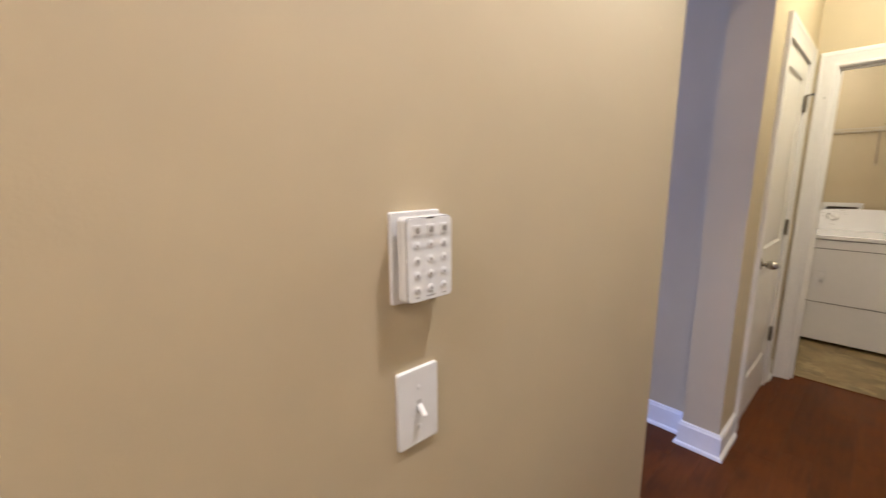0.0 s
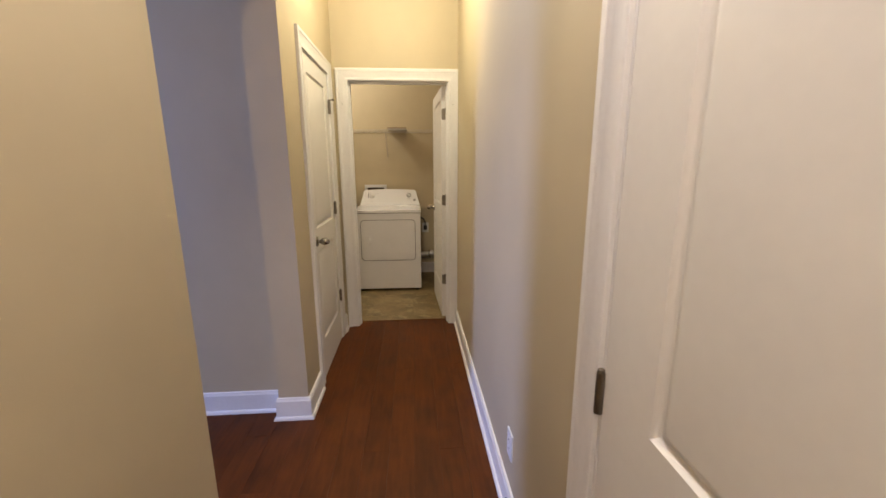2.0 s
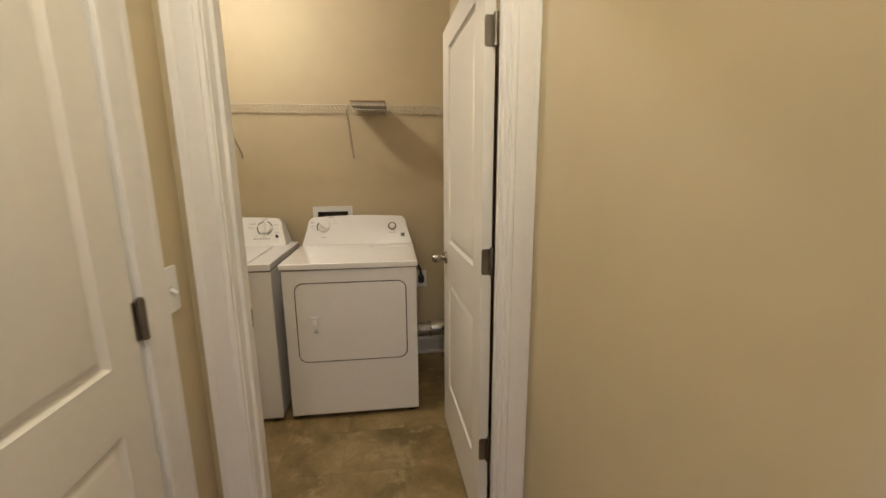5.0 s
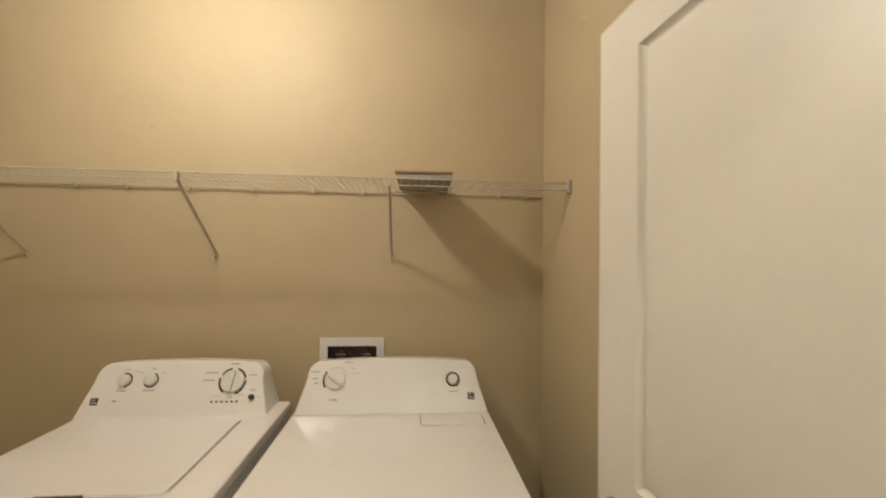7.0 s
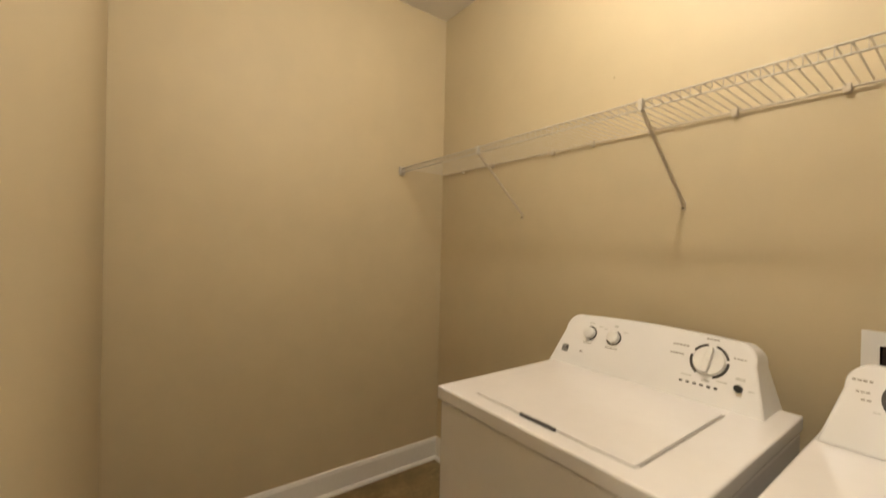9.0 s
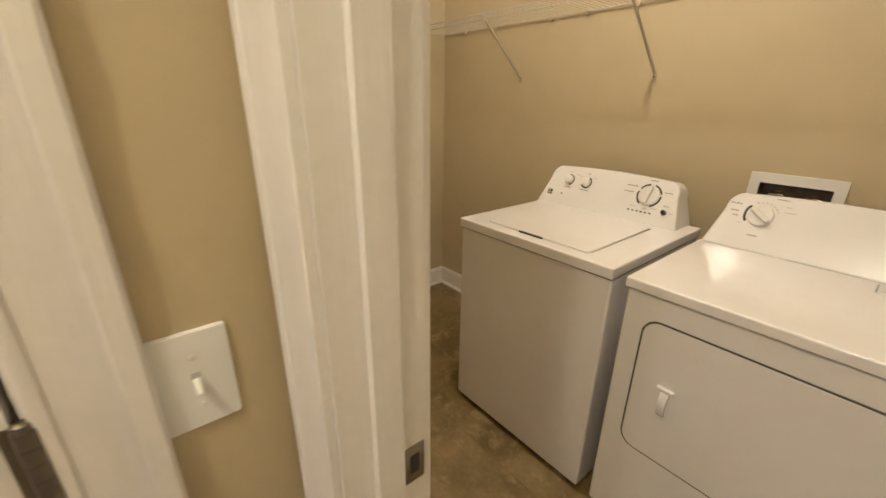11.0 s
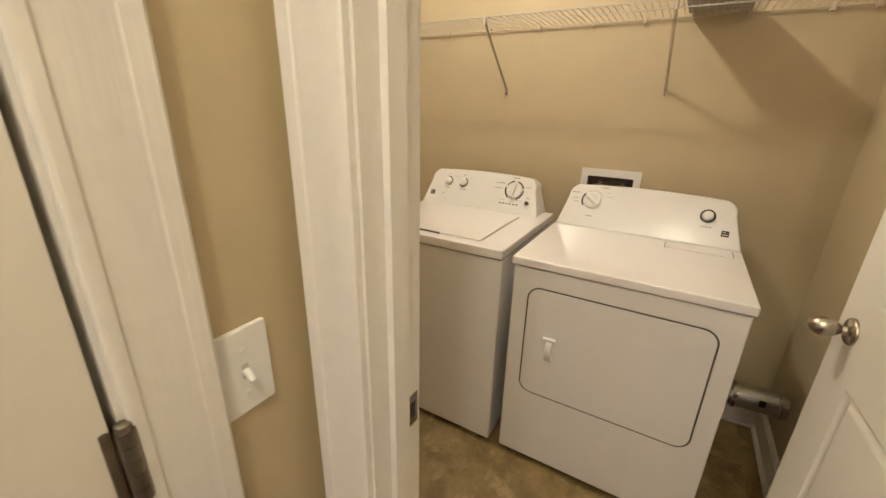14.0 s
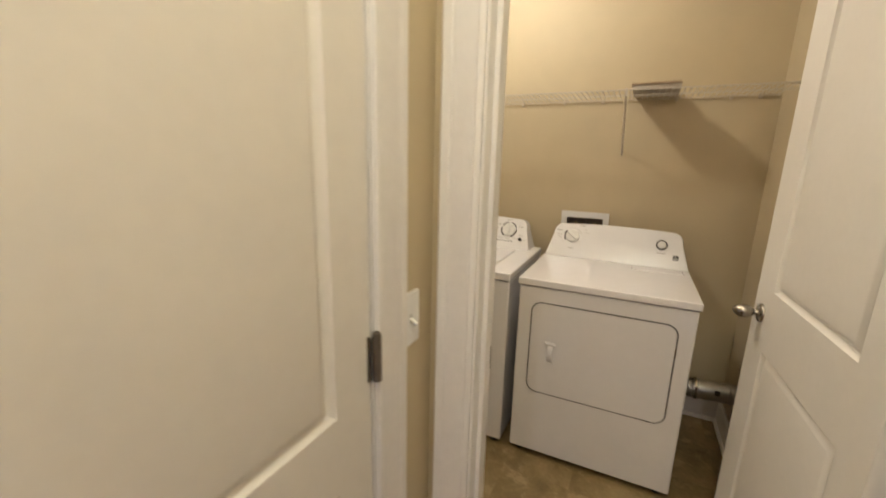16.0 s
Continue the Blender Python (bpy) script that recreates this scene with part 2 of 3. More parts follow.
        d = (pts[min(i + 1, len(pts) - 1)] - pts[max(i - 1, 0)]).normalized()
        q = d.to_track_quat("Z", "Y").to_matrix()
        rings.append([bm.verts.new(p + q @ Vector((r * math.cos(2 * math.pi * k / seg), r * math.sin(2 * math.pi * k / seg), 0))) for k in range(seg)])
    for a, b in zip(rings, rings[1:]):
        for k in range(seg):
            j = (k + 1) % seg
            bm.faces.new((a[k], a[j], b[j], b[k]))
    bm.faces.new(rings[0])
    bm.faces.new(rings[-1])
    return bm


def rounded(x0, x1, z0, z1, r, n=6):
    """Outline of a rounded rectangle, counter-clockwise."""
    out = []
    for cx, cz, a in ((x1 - r, z0 + r, -90), (x1 - r, z1 - r, 0), (x0 + r, z1 - r, 90), (x0 + r, z0 + r, 180)):
        for k in range(n + 1):
            t = radians(a + 90 * k / n)
            out.append((cx + r * math.cos(t), cz + r * math.sin(t)))
    return out


def prism(bm, outline, near, far, chamfer=0.0):
    """near, far: functions from an outline point to a place; near's edge may be chamfered towards the middle."""
    cx = sum(p[0] for p in outline) / len(outline)
    cz = sum(p[1] for p in outline) / len(outline)
    wide = max(abs(p[0] - cx) for p in outline)
    high = max(abs(p[1] - cz) for p in outline)

    def inset(p, d):
        return (cx + (p[0] - cx) * (1 - d / wide), cz + (p[1] - cz) * (1 - d / high))
    levels = [[bm.verts.new(far(p)) for p in outline]]
    if chamfer:
        for f, g in ((0.0, 1.0), (0.3, 0.3), (1.0, 0.0)):
            ring = []
            for p in outline:
                q = Vector(near(inset(p, chamfer * f)))
                back = (Vector(far(p)) - Vector(near(p))).normalized()
                ring.append(bm.verts.new(q + back * chamfer * g))
            levels.append(ring)
    else:
        levels.append([bm.verts.new(near(p)) for p in outline])
    n = len(outline)
    for a, b in zip(levels, levels[1:]):
        for k in range(n):
            j = (k + 1) % n
            bm.faces.new((a[k], a[j], b[j], b[k]))
    bm.faces.new(levels[0])
    bm.faces.new(levels[-1])
    return bm


def structure(name, bm, mat, label, category, smooth=None):
    ob = part(name, bm, mat, None, label, smooth)
    return tagged(ob, label, category, kind="structure")


# ---- plan ----
XL, XK, XR = -0.115, -0.125, 0.865      # hall left wall, keypad wall, right wall
XW, YB = -1.965, 1.745                  # laundry left wall and back wall
YF = 0.115                              # laundry face of the wall between hall and laundry
TOP = 2.755
OX0, OX1, OZ = 0.0, 0.784, 2.040        # laundry doorway
AY0, AY1 = -0.915, -0.231               # closet doorway in the left wall
BY0, BY1 = -3.470, -2.660               # doorway in the right wall
JAMB = 0.018


def wall_x(x0, x1, y0, y1, holes=()):
    """A wall along y between x0 and x1 with holes (y0, y1, z0, z1)."""
    bm = bmesh.new()
    at = y0
    for a, b, z0, z1 in sorted(holes):
        box(bm, x0, x1, at, a, 0, TOP)
        if z0 > 0:
            box(bm, x0, x1, a, b, 0, z0)
        box(bm, x0, x1, a, b, z1, TOP)
        at = b
    return box(bm, x0, x1, at, y1, 0, TOP)


def wall_y(y0, y1, x0, x1, holes=()):
    bm = bmesh.new()
    at = x0
    for a, b, z0, z1 in sorted(holes):
        box(bm, at, a, y0, y1, 0, TOP)
        if z0 > 0:
            box(bm, a, b, y0, y1, 0, z0)
        box(bm, a, b, y0, y1, z1, TOP)
        at = b
    return box(bm, at, x1, y0, y1, 0, TOP)


structure("wall_right", wall_x(XR, XR + 0.12, -5.6, YB + 0.12, [(BY0 - JAMB, BY1 + JAMB, 0, OZ + JAMB)]), PAINT,
          "beige painted drywall along hall and laundry room", "wall")
BACK = structure("wall_back", wall_y(YB, YB + 0.12, XW - 0.12, XR, [(-0.089, 0.138, 0.955, 1.120)]), PAINT,
          "beige painted drywall behind the washer and dryer", "wall")
part("nail_hole", lathe(bmesh.new(), [(0, 0.0045), (0.0010, 0.0035), (0.0012, 0.0)], axis((-0.817, YB + 0.0004, 2.025), (0, -1, 0)), 10), DENT, BACK, "small dark nail hole")
structure("wall_laundry_left", wall_x(XW - 0.12, XW, 0.0, YB), PAINT, "beige painted drywall at the empty end of the laundry", "wall")
structure("wall_laundry_front", wall_y(0.0, YF, XW, XR, [(OX0 - JAMB, OX1 + JAMB, 0, OZ + JAMB)]), PAINT,
          "beige painted drywall with the laundry doorway", "wall")
structure("wall_hall_left", wall_x(XL - 0.165, XL, -1.290, 0.0, [(AY0 - JAMB, AY1 + JAMB, 0, OZ + JAMB)]), PAINT,
          "beige painted hall wall with a closet door", "wall")
structure("wall_side_room", wall_y(-1.205, -1.09, -4.6, XL - 0.165), PAINT, "beige painted wall of the side room in grey daylight", "wall")
structure("wall_keypad", wall_x(XK - 0.18, XK, -5.6, -2.262), PAINT, "beige painted wall that carries the alarm keypad", "wall")
structure("wall_header", one_box(XL - 0.165, XL, -2.262, -1.290, 2.235, TOP), PAINT, "painted drywall header over the side opening", "wall")
structure("wall_side_room_far", wall_x(-4.72, -4.6, -5.6, -1.09, [(-3.25, -2.35, 0.75, 2.30)]), PAINT, "far beige wall of the side room with a window opening", "wall")
structure("wall_behind", wall_y(-5.72, -5.6, -4.72, XR + 0.12), PAINT, "plain beige wall that closes the foyer", "wall")
# Unseen panel added to stop sky light leaking round the closet door.
structure("wall_closet_light_block", one_box(XL - 0.190, XL - 0.1655, AY0 - 0.06, AY1 + 0.06, 0, TOP), PAINT, "unseen panel added to block sky light behind the closet door", "wall")
# Added out of view: keeps the sky from shining past the foyer door.
structure("wall_beyond_light_block", one_box(XR + 0.1205, XR + 0.145, BY0 - 0.06, BY1 + 0.06, 0, TOP), PAINT, "unseen panel added to block sky light behind the foyer door", "wall")
structure("ceiling", one_box(-4.75, XR + 0.15, -5.75, YB + 0.15, TOP, TOP + 0.08), CEIL, "off-white textured ceiling", "ceiling")

# ---- trim ----
CASING = [(0.0, 0.0), (0.0, 0.010), (0.006, 0.0125), (0.013, 0.0125), (0.016, 0.0095), (0.048, 0.0115), (0.055, 0.0155), (0.062, 0.0165), (0.066, 0.0195), (0.084, 0.0195), (0.088, 0.016), (0.088, 0.0)]


def casing(a0, a1, top, place):
    """A mitred door surround; place(a, z, d) maps along, up and out of the wall."""
    bm = bmesh.new()
    rev = 0.005
    rows = []
    for u, d in CASING:
        rows.append([bm.verts.new(place(*p, d)) for p in ((a0 - rev - u, 0), (a0 - rev - u, top + rev + u), (a1 + rev + u, top + rev + u), (a1 + rev + u, 0))])
    for r, s in zip(rows, rows[1:]):
        for k in range(3):
            bm.faces.new((r[k], r[k + 1], s[k + 1], s[k]))
    bm.faces.new([r[0] for r in rows])
    bm.faces.new([r[3] for r in rows])
    return bm


def jamb_and_stop(a0, a1, top, d0, d1, s0, s1, place):
    """place(a, z, d): d runs through the wall; s0 to s1 is the stop."""
    bm = bmesh.new()

    def slab(p, q, z0, z1, e0, e1):
        v = [bm.verts.new(place(a, z, d)) for d in (e0, e1) for a, z in ((p, z0), (q, z0), (q, z1), (p, z1))]
        for f in ((0, 1, 2, 3), (7, 6, 5, 4), (0, 4, 5, 1), (1, 5, 6, 2), (2, 6, 7, 3), (3, 7, 4, 0)):
            bm.faces.new([v[i] for i in f])
    slab(a0 - JAMB, a0, 0, top, d0, d1)
    slab(a1, a1 + JAMB, 0, top, d0, d1)
    slab(a0 - JAMB, a1 + JAMB, top, top + JAMB, d0, d1)
    slab(a0, a0 + 0.011, 0, top - 0.011, s0, s1)
    slab(a1 - 0.011, a1, 0, top - 0.011, s0, s1)
    slab(a0, a1, top - 0.011, top, s0, s1)
    return bm


def trim(bm, label, category):
    return structure("trim", bm, TRIM, label, category, 30)


L_HALL = trim(casing(OX0, OX1, OZ, lambda a, z, d: (min(a, XR - 0.001), -d, z)), "white moulded casing round the laundry doorway, hall side", "door casing")
trim(casing(OX0, OX1, OZ, lambda a, z, d: (min(a, XR - 0.001), YF + d * (0.1 if a > OX1 else 1.2), z)), "white moulded casing round the laundry doorway, laundry side", "door casing")
L_JAMB = trim(jamb_and_stop(OX0, OX1, OZ, 0.0005, YF - 0.0005, 0.040, 0.076, lambda a, z, d: (a, d, z)), "white painted laundry door jamb with stop", "door jamb")
trim(casing(AY0, AY1, OZ, lambda a, z, d: (XL + d, a, z)), "white moulded casing round the closet door", "door casing")
trim(jamb_and_stop(AY0, AY1, OZ, 0.0005, 0.1645, 0.040, 0.076, lambda a, z, d: (XL - d, a, z)), "white painted closet door jamb", "door jamb")
trim(casing(BY0, BY1, OZ, lambda a, z, d: (XR - d, a, z)), "white moulded casing round the foyer door", "door casing")
trim(jamb_and_stop(BY0, BY1, OZ, 0.0005, 0.1195, 0.040, 0.076, lambda a, z, d: (XR + d, a, z)), "white painted foyer door jamb", "door jamb")
for sx in (-0.048, 0.822):
    part("screw_hole", lathe(bmesh.new(), [(0, 0.0035), (0.001, 0.0035)], axis((sx, -0.0118, 1.868), (0, -1, 0)), 10), HOLE, L_HALL, "small dark screw hole")
_s = part("strike_plate", one_box(0.0, 0.0016, 0.082, 0.112, 0.915, 0.975, 0.0006), NICKEL, L_JAMB, "satin nickel strike plate")
part("latch_hole", one_box(0.0012, 0.0021, 0.090, 0.104, 0.930, 0.960), HOLE, _s)

BASE = [(0.0, 0.0), (0.015, 0.0), (0.015, 0.112), (0.011, 0.118), (0.009, 0.127), (0.0, 0.130)]
SHOE = [(0.015, 0.0), (0.028, 0.0), (0.0275, 0.009), (0.024, 0.015), (0.019, 0.018), (0.015, 0.019)]


def run(path, profile):
    """A moulding along wall lines; path: (x, y) corners with the room to its left, mitred."""
    bm = bmesh.new()
    pts = [Vector((*p, 0)) for p in path]
    rows = []
    for i, p in enumerate(pts):
        d0 = (p - pts[i - 1]).normalized() if i else None
        d1 = (pts[i + 1] - p).normalized() if i + 1 < len(pts) else None
        n0 = Vector((-d0.y, d0.x, 0)) if d0 else None
        n1 = Vector((-d1.y, d1.x, 0)) if d1 else None
        n = (n0 or n1) if not (n0 and n1) else (n0 + n1) / (1 + n0.dot(n1))
        rows.append([bm.verts.new(p + n * d + Vector((0, 0, h))) for d, h in profile])
    k = len(profile)
    for a, b in zip(rows, rows[1:]):
        for i in range(k):
            j = (i + 1) % k
            bm.faces.new((a[i], b[i], b[j], a[j]))
    bm.faces.new(rows[0])
    bm.faces.new(rows[-1])
    return bm


def baseboard(path, label):
    ob = structure("baseboard", run(path, BASE), TRIM, label, "baseboard", 30)
    part("shoe_moulding", run(path, SHOE), TRIM, ob)


baseboard([(XR, BY1 + 0.094), (XR, -0.020)], "white baseboard along the right hall wall")
baseboard([(XL, AY0 - 0.094), (XL, -1.290), (XL - 0.165, -1.290), (XL - 0.165, -1.205), (-4.6, -1.205)], "white baseboard wrapping the wall end into the side room")
baseboard([(XL, -0.020), (XL, AY1 + 0.094)], "short white baseboard beside the closet door")
baseboard([(XR, YF + 0.021), (XR, YB), (XW, YB), (XW, YF), (OX0 - 0.094, YF)], "white baseboard round the laundry room")

# ---- doors ----


def door_leaf(w, h, t, panels):
    """Local: x along the width from the hinge, y out of the front face, z up. panels: (x0, x1, z0, z1)."""
    bm = bmesh.new()
    xs = sorted({0.0, w, *(p[0] for p in panels), *(p[1] for p in panels)})
    zs = sorted({0.0, h, *(p[2] for p in panels), *(p[3] for p in panels)})
    for y, s in ((0.0, 1), (-t, -1)):
        def quad(*pts):
            bm.faces.new([bm.verts.new((a, y - s * d, z)) for a, z, d in pts])
        for x0, x1 in zip(xs, xs[1:]):
            for z0, z1 in zip(zs, zs[1:]):
                if any(p[0] <= x0 and x1 <= p[1] and p[2] <= z0 and z1 <= p[3] for p in panels):
                    continue
                quad((x0, z0, 0), (x1, z0, 0), (x1, z1, 0), (x0, z1, 0))
        for x0, x1, z0, z1 in panels:
            rings = []
            for off, d in ((0, 0), (0.002, 0.0050), (0.008, 0.0112), (0.011, 0.0124), (0.013, 0.0124), (0.029, 0.0022), (0.034, 0.0014)):
                rings.append([(x0 + off, z0 + off, d), (x1 - off, z0 + off, d), (x1 - off, z1 - off, d), (x0 + off, z1 - off, d)])
            for a, b in zip(rings, rings[1:]):
                for k in range(4):
                    quad(a[k], a[(k + 1) % 4], b[(k + 1) % 4], b[k])
            quad(*rings[-1])
    for a, b in (((0, 0), (w, 0)), ((w, 0), (w, h)), ((w, h), (0, h)), ((0, h), (0, 0))):
        bm.faces.new([bm.verts.new(p) for p in ((a[0], 0, a[1]), (b[0], 0, b[1]), (b[0], -t, b[1]), (a[0], -t, a[1]))])
    bmesh.ops.remove_doubles(bm, verts=bm.verts, dist=1e-5)
    return bm


KNOB = [(0.0, 0.032), (0.004, 0.032), (0.008, 0.029), (0.0105, 0.020), (0.012, 0.0110), (0.020, 0.0095), (0.023, 0.0120), (0.028, 0.0165), (0.036, 0.0205), (0.046, 0.0228), (0.056, 0.0225), (0.066, 0.0195), (0.074, 0.0145), (0.079, 0.0085), (0.081, 0.004), (0.0815, 0.0)]


def knob(parent, x, y, z, way):
    part("door_knob", lathe(bmesh.new(), KNOB, axis((x, y, z), (0, way, 0)), 32), NICKEL, parent, "satin nickel egg-shaped knob", 40)


def hinge(parent, x, y, z, plates, h=0.089):
    bm = bmesh.new()
    for k in range(5):
        lathe(bm, [(0, 0.0090), (h / 5 - 0.0006, 0.0090)], axis((x, y, z - h / 2 + k * h / 5), (0, 0, 1)), 14)
    lathe(bm, [(0, 0.006), (h + 0.005, 0.0075), (h + 0.008, 0.0070), (h + 0.010, 0.004)], axis((x, y, z - h / 2 - 0.002), (0, 0, 1)), 12)
    ob = part("hinge", bm, HINGE, parent, "satin nickel butt hinge")
    for x0, x1, y0, y1 in plates:
        if x1 - x0 < 0.004:
            leaf = prism(bmesh.new(), rounded(y0, y1, z - h / 2, z + h / 2, min(0.009, (y1 - y0) * 0.45), 5), lambda p: (x0, p[0], p[1]), lambda p: (x1, p[0], p[1]))
        else:
            leaf = prism(bmesh.new(), rounded(x0, x1, z - h / 2, z + h / 2, min(0.009, (x1 - x0) * 0.3), 5), lambda p: (p[0], y1, p[1]), lambda p: (p[0], y0, p[1]))
        part("hinge_leaf", leaf, HINGE, ob)
    return ob


def door(name, w, x, y, rz, swing, panels, label, knobs, plates=(), hinge_z=(0.36, 1.083, 1.805), knob_x=0.060, knob_z=0.925, barrel=-0.004):
    """Hinged at x, y; the leaf runs along local x; its front face looks along local y."""
    d = thing(name, label, "door", x, y, 0.008, rz, kind="structure")
    part("door_leaf", door_leaf(w, 2.026, 0.035, panels), DOORP, d, "", 25)
    for s in knobs:
        knob(d, w - knob_x, 0.0 if s > 0 else -0.035, knob_z, s)
    for z in hinge_z:
        hinge(d, barrel, swing, z, plates)
    part("latch_plate", one_box(w - 0.0002, w + 0.0012, -0.030, -0.006, 0.895, 0.953, 0.0005), NICKEL, d)
    return d


def two_panels(w):
    s = 0.094
    return [(s, w - s, 0.250, 0.855), (s, w - s, 1.001, 1.930)]


door_l = door("door_1", 0.748, 0.7434, 0.145, 92.6, -0.034, [(0.111, 0.603, 0.270, 0.840), (0.116, 0.603, 1.040, 1.928)],
              "white two-panel door standing open into the laundry", (1, -1), ((-0.0022, -0.0004, -0.034, 0.0), (-0.046, -0.012, -0.0390, -0.0367)), knob_z=0.950, knob_x=0.075, barrel=-0.0085)
door_a = door("door_2", 0.670, XL - 0.001, AY1 - 0.0085, -90, 0.009, two_panels(0.670), "white two-panel closet door, shut", (1,),
              ((0.0, 0.009, 0.0003, 0.0026), (-0.023, -0.010, 0.0010, 0.0034)), (0.36, 1.068, 1.805), barrel=-0.009)
door_b = door("door_3", 0.804, XR + 0.036, BY1 - 0.003, -90, -0.041, [(0.155, 0.649, 0.270, 0.830), (0.155, 0.649, 0.973, 1.905)],
              "white two-panel foyer door, shut", (), (), (0.36, 0.957, 1.805))
_stop = part("hinge_pin_stop", sweep(bmesh.new(), [(-0.004, 0.006, 1.855), (-0.002, 0.020, 1.856), (0.006, 0.038, 1.856)], 0.0045, 10), NICKEL, door_a, "hinge-pin door stop with rubber tip")
part("rubber_tip", lathe(bmesh.new(), [(0, 0.007), (0.008, 0.007), (0.010, 0.004)], axis((0.005, 0.036, 1.856), (0.4, 0.9, 0)), 14), BLACK, _stop)

# ---- switches and keypad ----


def plate_body(w=0.072, h=0.117, t=0.006):
    return prism(bmesh.new(), rounded(-w / 2, w / 2, -h / 2, h / 2, 0.004, 3), lambda p: (p[0], t, p[1]), lambda p: (p[0], 0, p[1]), 0.0025)


def toggle_switch(label, x, y, z, rz):
    s = thing("light_switch", label, "light switch", x, y, z, rz, group="toggle light switches")
    part("cover_plate", plate_body(), PLATE, s, "", 30)
    part("toggle_slot", one_box(-0.0044, 0.0044, 0.0055, 0.0061, -0.0095, 0.0110), PALE, s)
    bm = bmesh.new()
    lathe(bm, [(0, 0.0052), (0.010, 0.0046), (0.0165, 0.0040), (0.018, 0.0028)], axis((0, 0.0058, 0.002), (0, 0.80, -0.6)), 12)
    part("toggle", bm, PLATE, s)
    for dz in (-0.030, 0.030):
        part("screw", lathe(bmesh.new(), [(0, 0.0034), (0.0008, 0.0034), (0.0015, 0.0018)], axis((0, 0.0058, dz), (0, 1, 0)), 12), PLATE, s)
    return s


toggle_switch("white toggle light switch on the keypad wall", XK, -3.175, 1.077, -90)
toggle_switch("white toggle light switch between closet and laundry doors", XL, -0.103, 1.105, -90)
toggle_switch("white toggle light switch inside the laundry room", -0.287, YF, 1.133, 0)

kp = thing("alarm_keypad", "white alarm keypad on a white backing plate", "keypad", XK, -3.174, 1.296, -90)
part("backing_plate", prism(bmesh.new(), rounded(-0.041, 0.041, -0.061, 0.060, 0.003, 3), lambda p: (p[0], 0.006, p[1]), lambda p: (p[0], 0, p[1]), 0.002), PLATE, kp, "", 30)
part("mounting_bracket", one_box(-0.028, 0.028, 0.006, 0.016, -0.045, 0.048, 0.002), SEAM, kp, "dark bracket behind the keypad")
keybody = part("keypad_body", prism(bmesh.new(), rounded(-0.0375, 0.0375, -0.054, 0.0545, 0.006, 5), lambda p: (p[0], 0.0315, p[1]), lambda p: (p[0], 0.015, p[1]), 0.001), PLATE, kp, "", 35)
part("face_seam", prism(bmesh.new(), rounded(-0.0372, 0.0372, -0.0537, 0.0542, 0.006, 5), lambda p: (p[0], 0.0322, p[1]), lambda p: (p[0], 0.0310, p[1])), SEAM, keybody, "thin dark gap round the face")
part("face", prism(bmesh.new(), rounded(-0.0366, 0.0366, -0.0530, 0.0535, 0.006, 5), lambda p: (p[0], 0.0340, p[1]), lambda p: (p[0], 0.0318, p[1]), 0.0008), PLATE, keybody, "", 35)
part("notch", one_box(-0.006, 0.006, 0.0318, 0.0343, 0.0522, 0.0542), BLACK, keybody, "small dark notch")
part("grey_edge", prism(bmesh.new(), rounded(-0.0382, 0.0382, -0.0548, 0.0552, 0.006, 5), lambda p: (p[0], 0.023, p[1]), lambda p: (p[0], 0.0195, p[1])), KNOBW, kp)
for r in range(5):
    for c in range(3):
        bx, bz = (c - 1) * 0.0222, 0.0385 - r * 0.0190
        if r == 0:
            b = part("button", prism(bmesh.new(), rounded(bx - 0.006, bx + 0.006, bz - 0.0065, bz + 0.0065, 0.002, 3), lambda p: (p[0], 0.0358, p[1]), lambda p: (p[0], 0.033, p[1]), 0.0008), KNOBW, keybody)
            part("icon", prism(bmesh.new(), rounded(bx - 0.0036, bx + 0.0036, bz - 0.0040, bz + 0.0040, 0.0030, 4), lambda p: (p[0], 0.0362, p[1]), lambda p: (p[0], 0.0354, p[1])), GREY_MARK, b)
        else:
            b = part("button", lathe(bmesh.new(), [(0, 0.0052), (0.0012, 0.0050), (0.0018, 0.0038), (0.0020, 0.0)], axis((bx, 0.0335, bz), (0, 1, 0)), 18), PLATE, keybody)
            part("marking", one_box(bx - 0.0014, bx + 0.0014, 0.0350, 0.0357, bz - 0.0018, bz + 0.0018), GREY_MARK, b)
for bx, w in ((-0.022, 0.004), (0.0, 0.008), (0.022, 0.003)):
    part("marking", one_box(bx - w * 0.8, bx + w * 0.8, 0.0336, 0.0343, -0.0482, -0.0468), GREY_MARK, keybody)

out = thing("wall_outlet", "white duplex outlet low on the hall wall", "outlet", XR, -1.985, 0.312, 90)
part("cover_plate", plate_body(), PLATE, out, "", 30)
for dz in (-0.020, 0.020):
    rec = part("receptacle", prism(bmesh.new(), rounded(-0.0165, 0.0165, dz - 0.014, dz + 0.014, 0.008, 4), lambda p: (p[0], 0.0072, p[1]), lambda p: (p[0], 0.005, p[1])), PLATE, out)
    for dx in (-0.006, 0.006):
        part("slot", one_box(dx - 0.0011, dx + 0.0011, 0.0068, 0.0076, dz - 0.004, dz + 0.005), SEAM, rec)
ds = thing("door_stop", "spring door stop on the hall baseboard", "door stop", XR - 0.015, -2.015, 0.075, 90)
part("spring", sweep(bmesh.new(), [(0.006 * math.cos(k * 1.05), 0.004 + k * 0.0009, 0.006 * math.sin(k * 1.05)) for k in range(70)], 0.0013, 5), NICKEL, ds, "coiled steel spring")
part("rubber_tip", lathe(bmesh.new(), [(0, 0.0075), (0.012, 0.0075), (0.015, 0.005)], axis((0, 0.066, 0), (0, 1, 0)), 16), PLATE, ds, "white rubber tip")
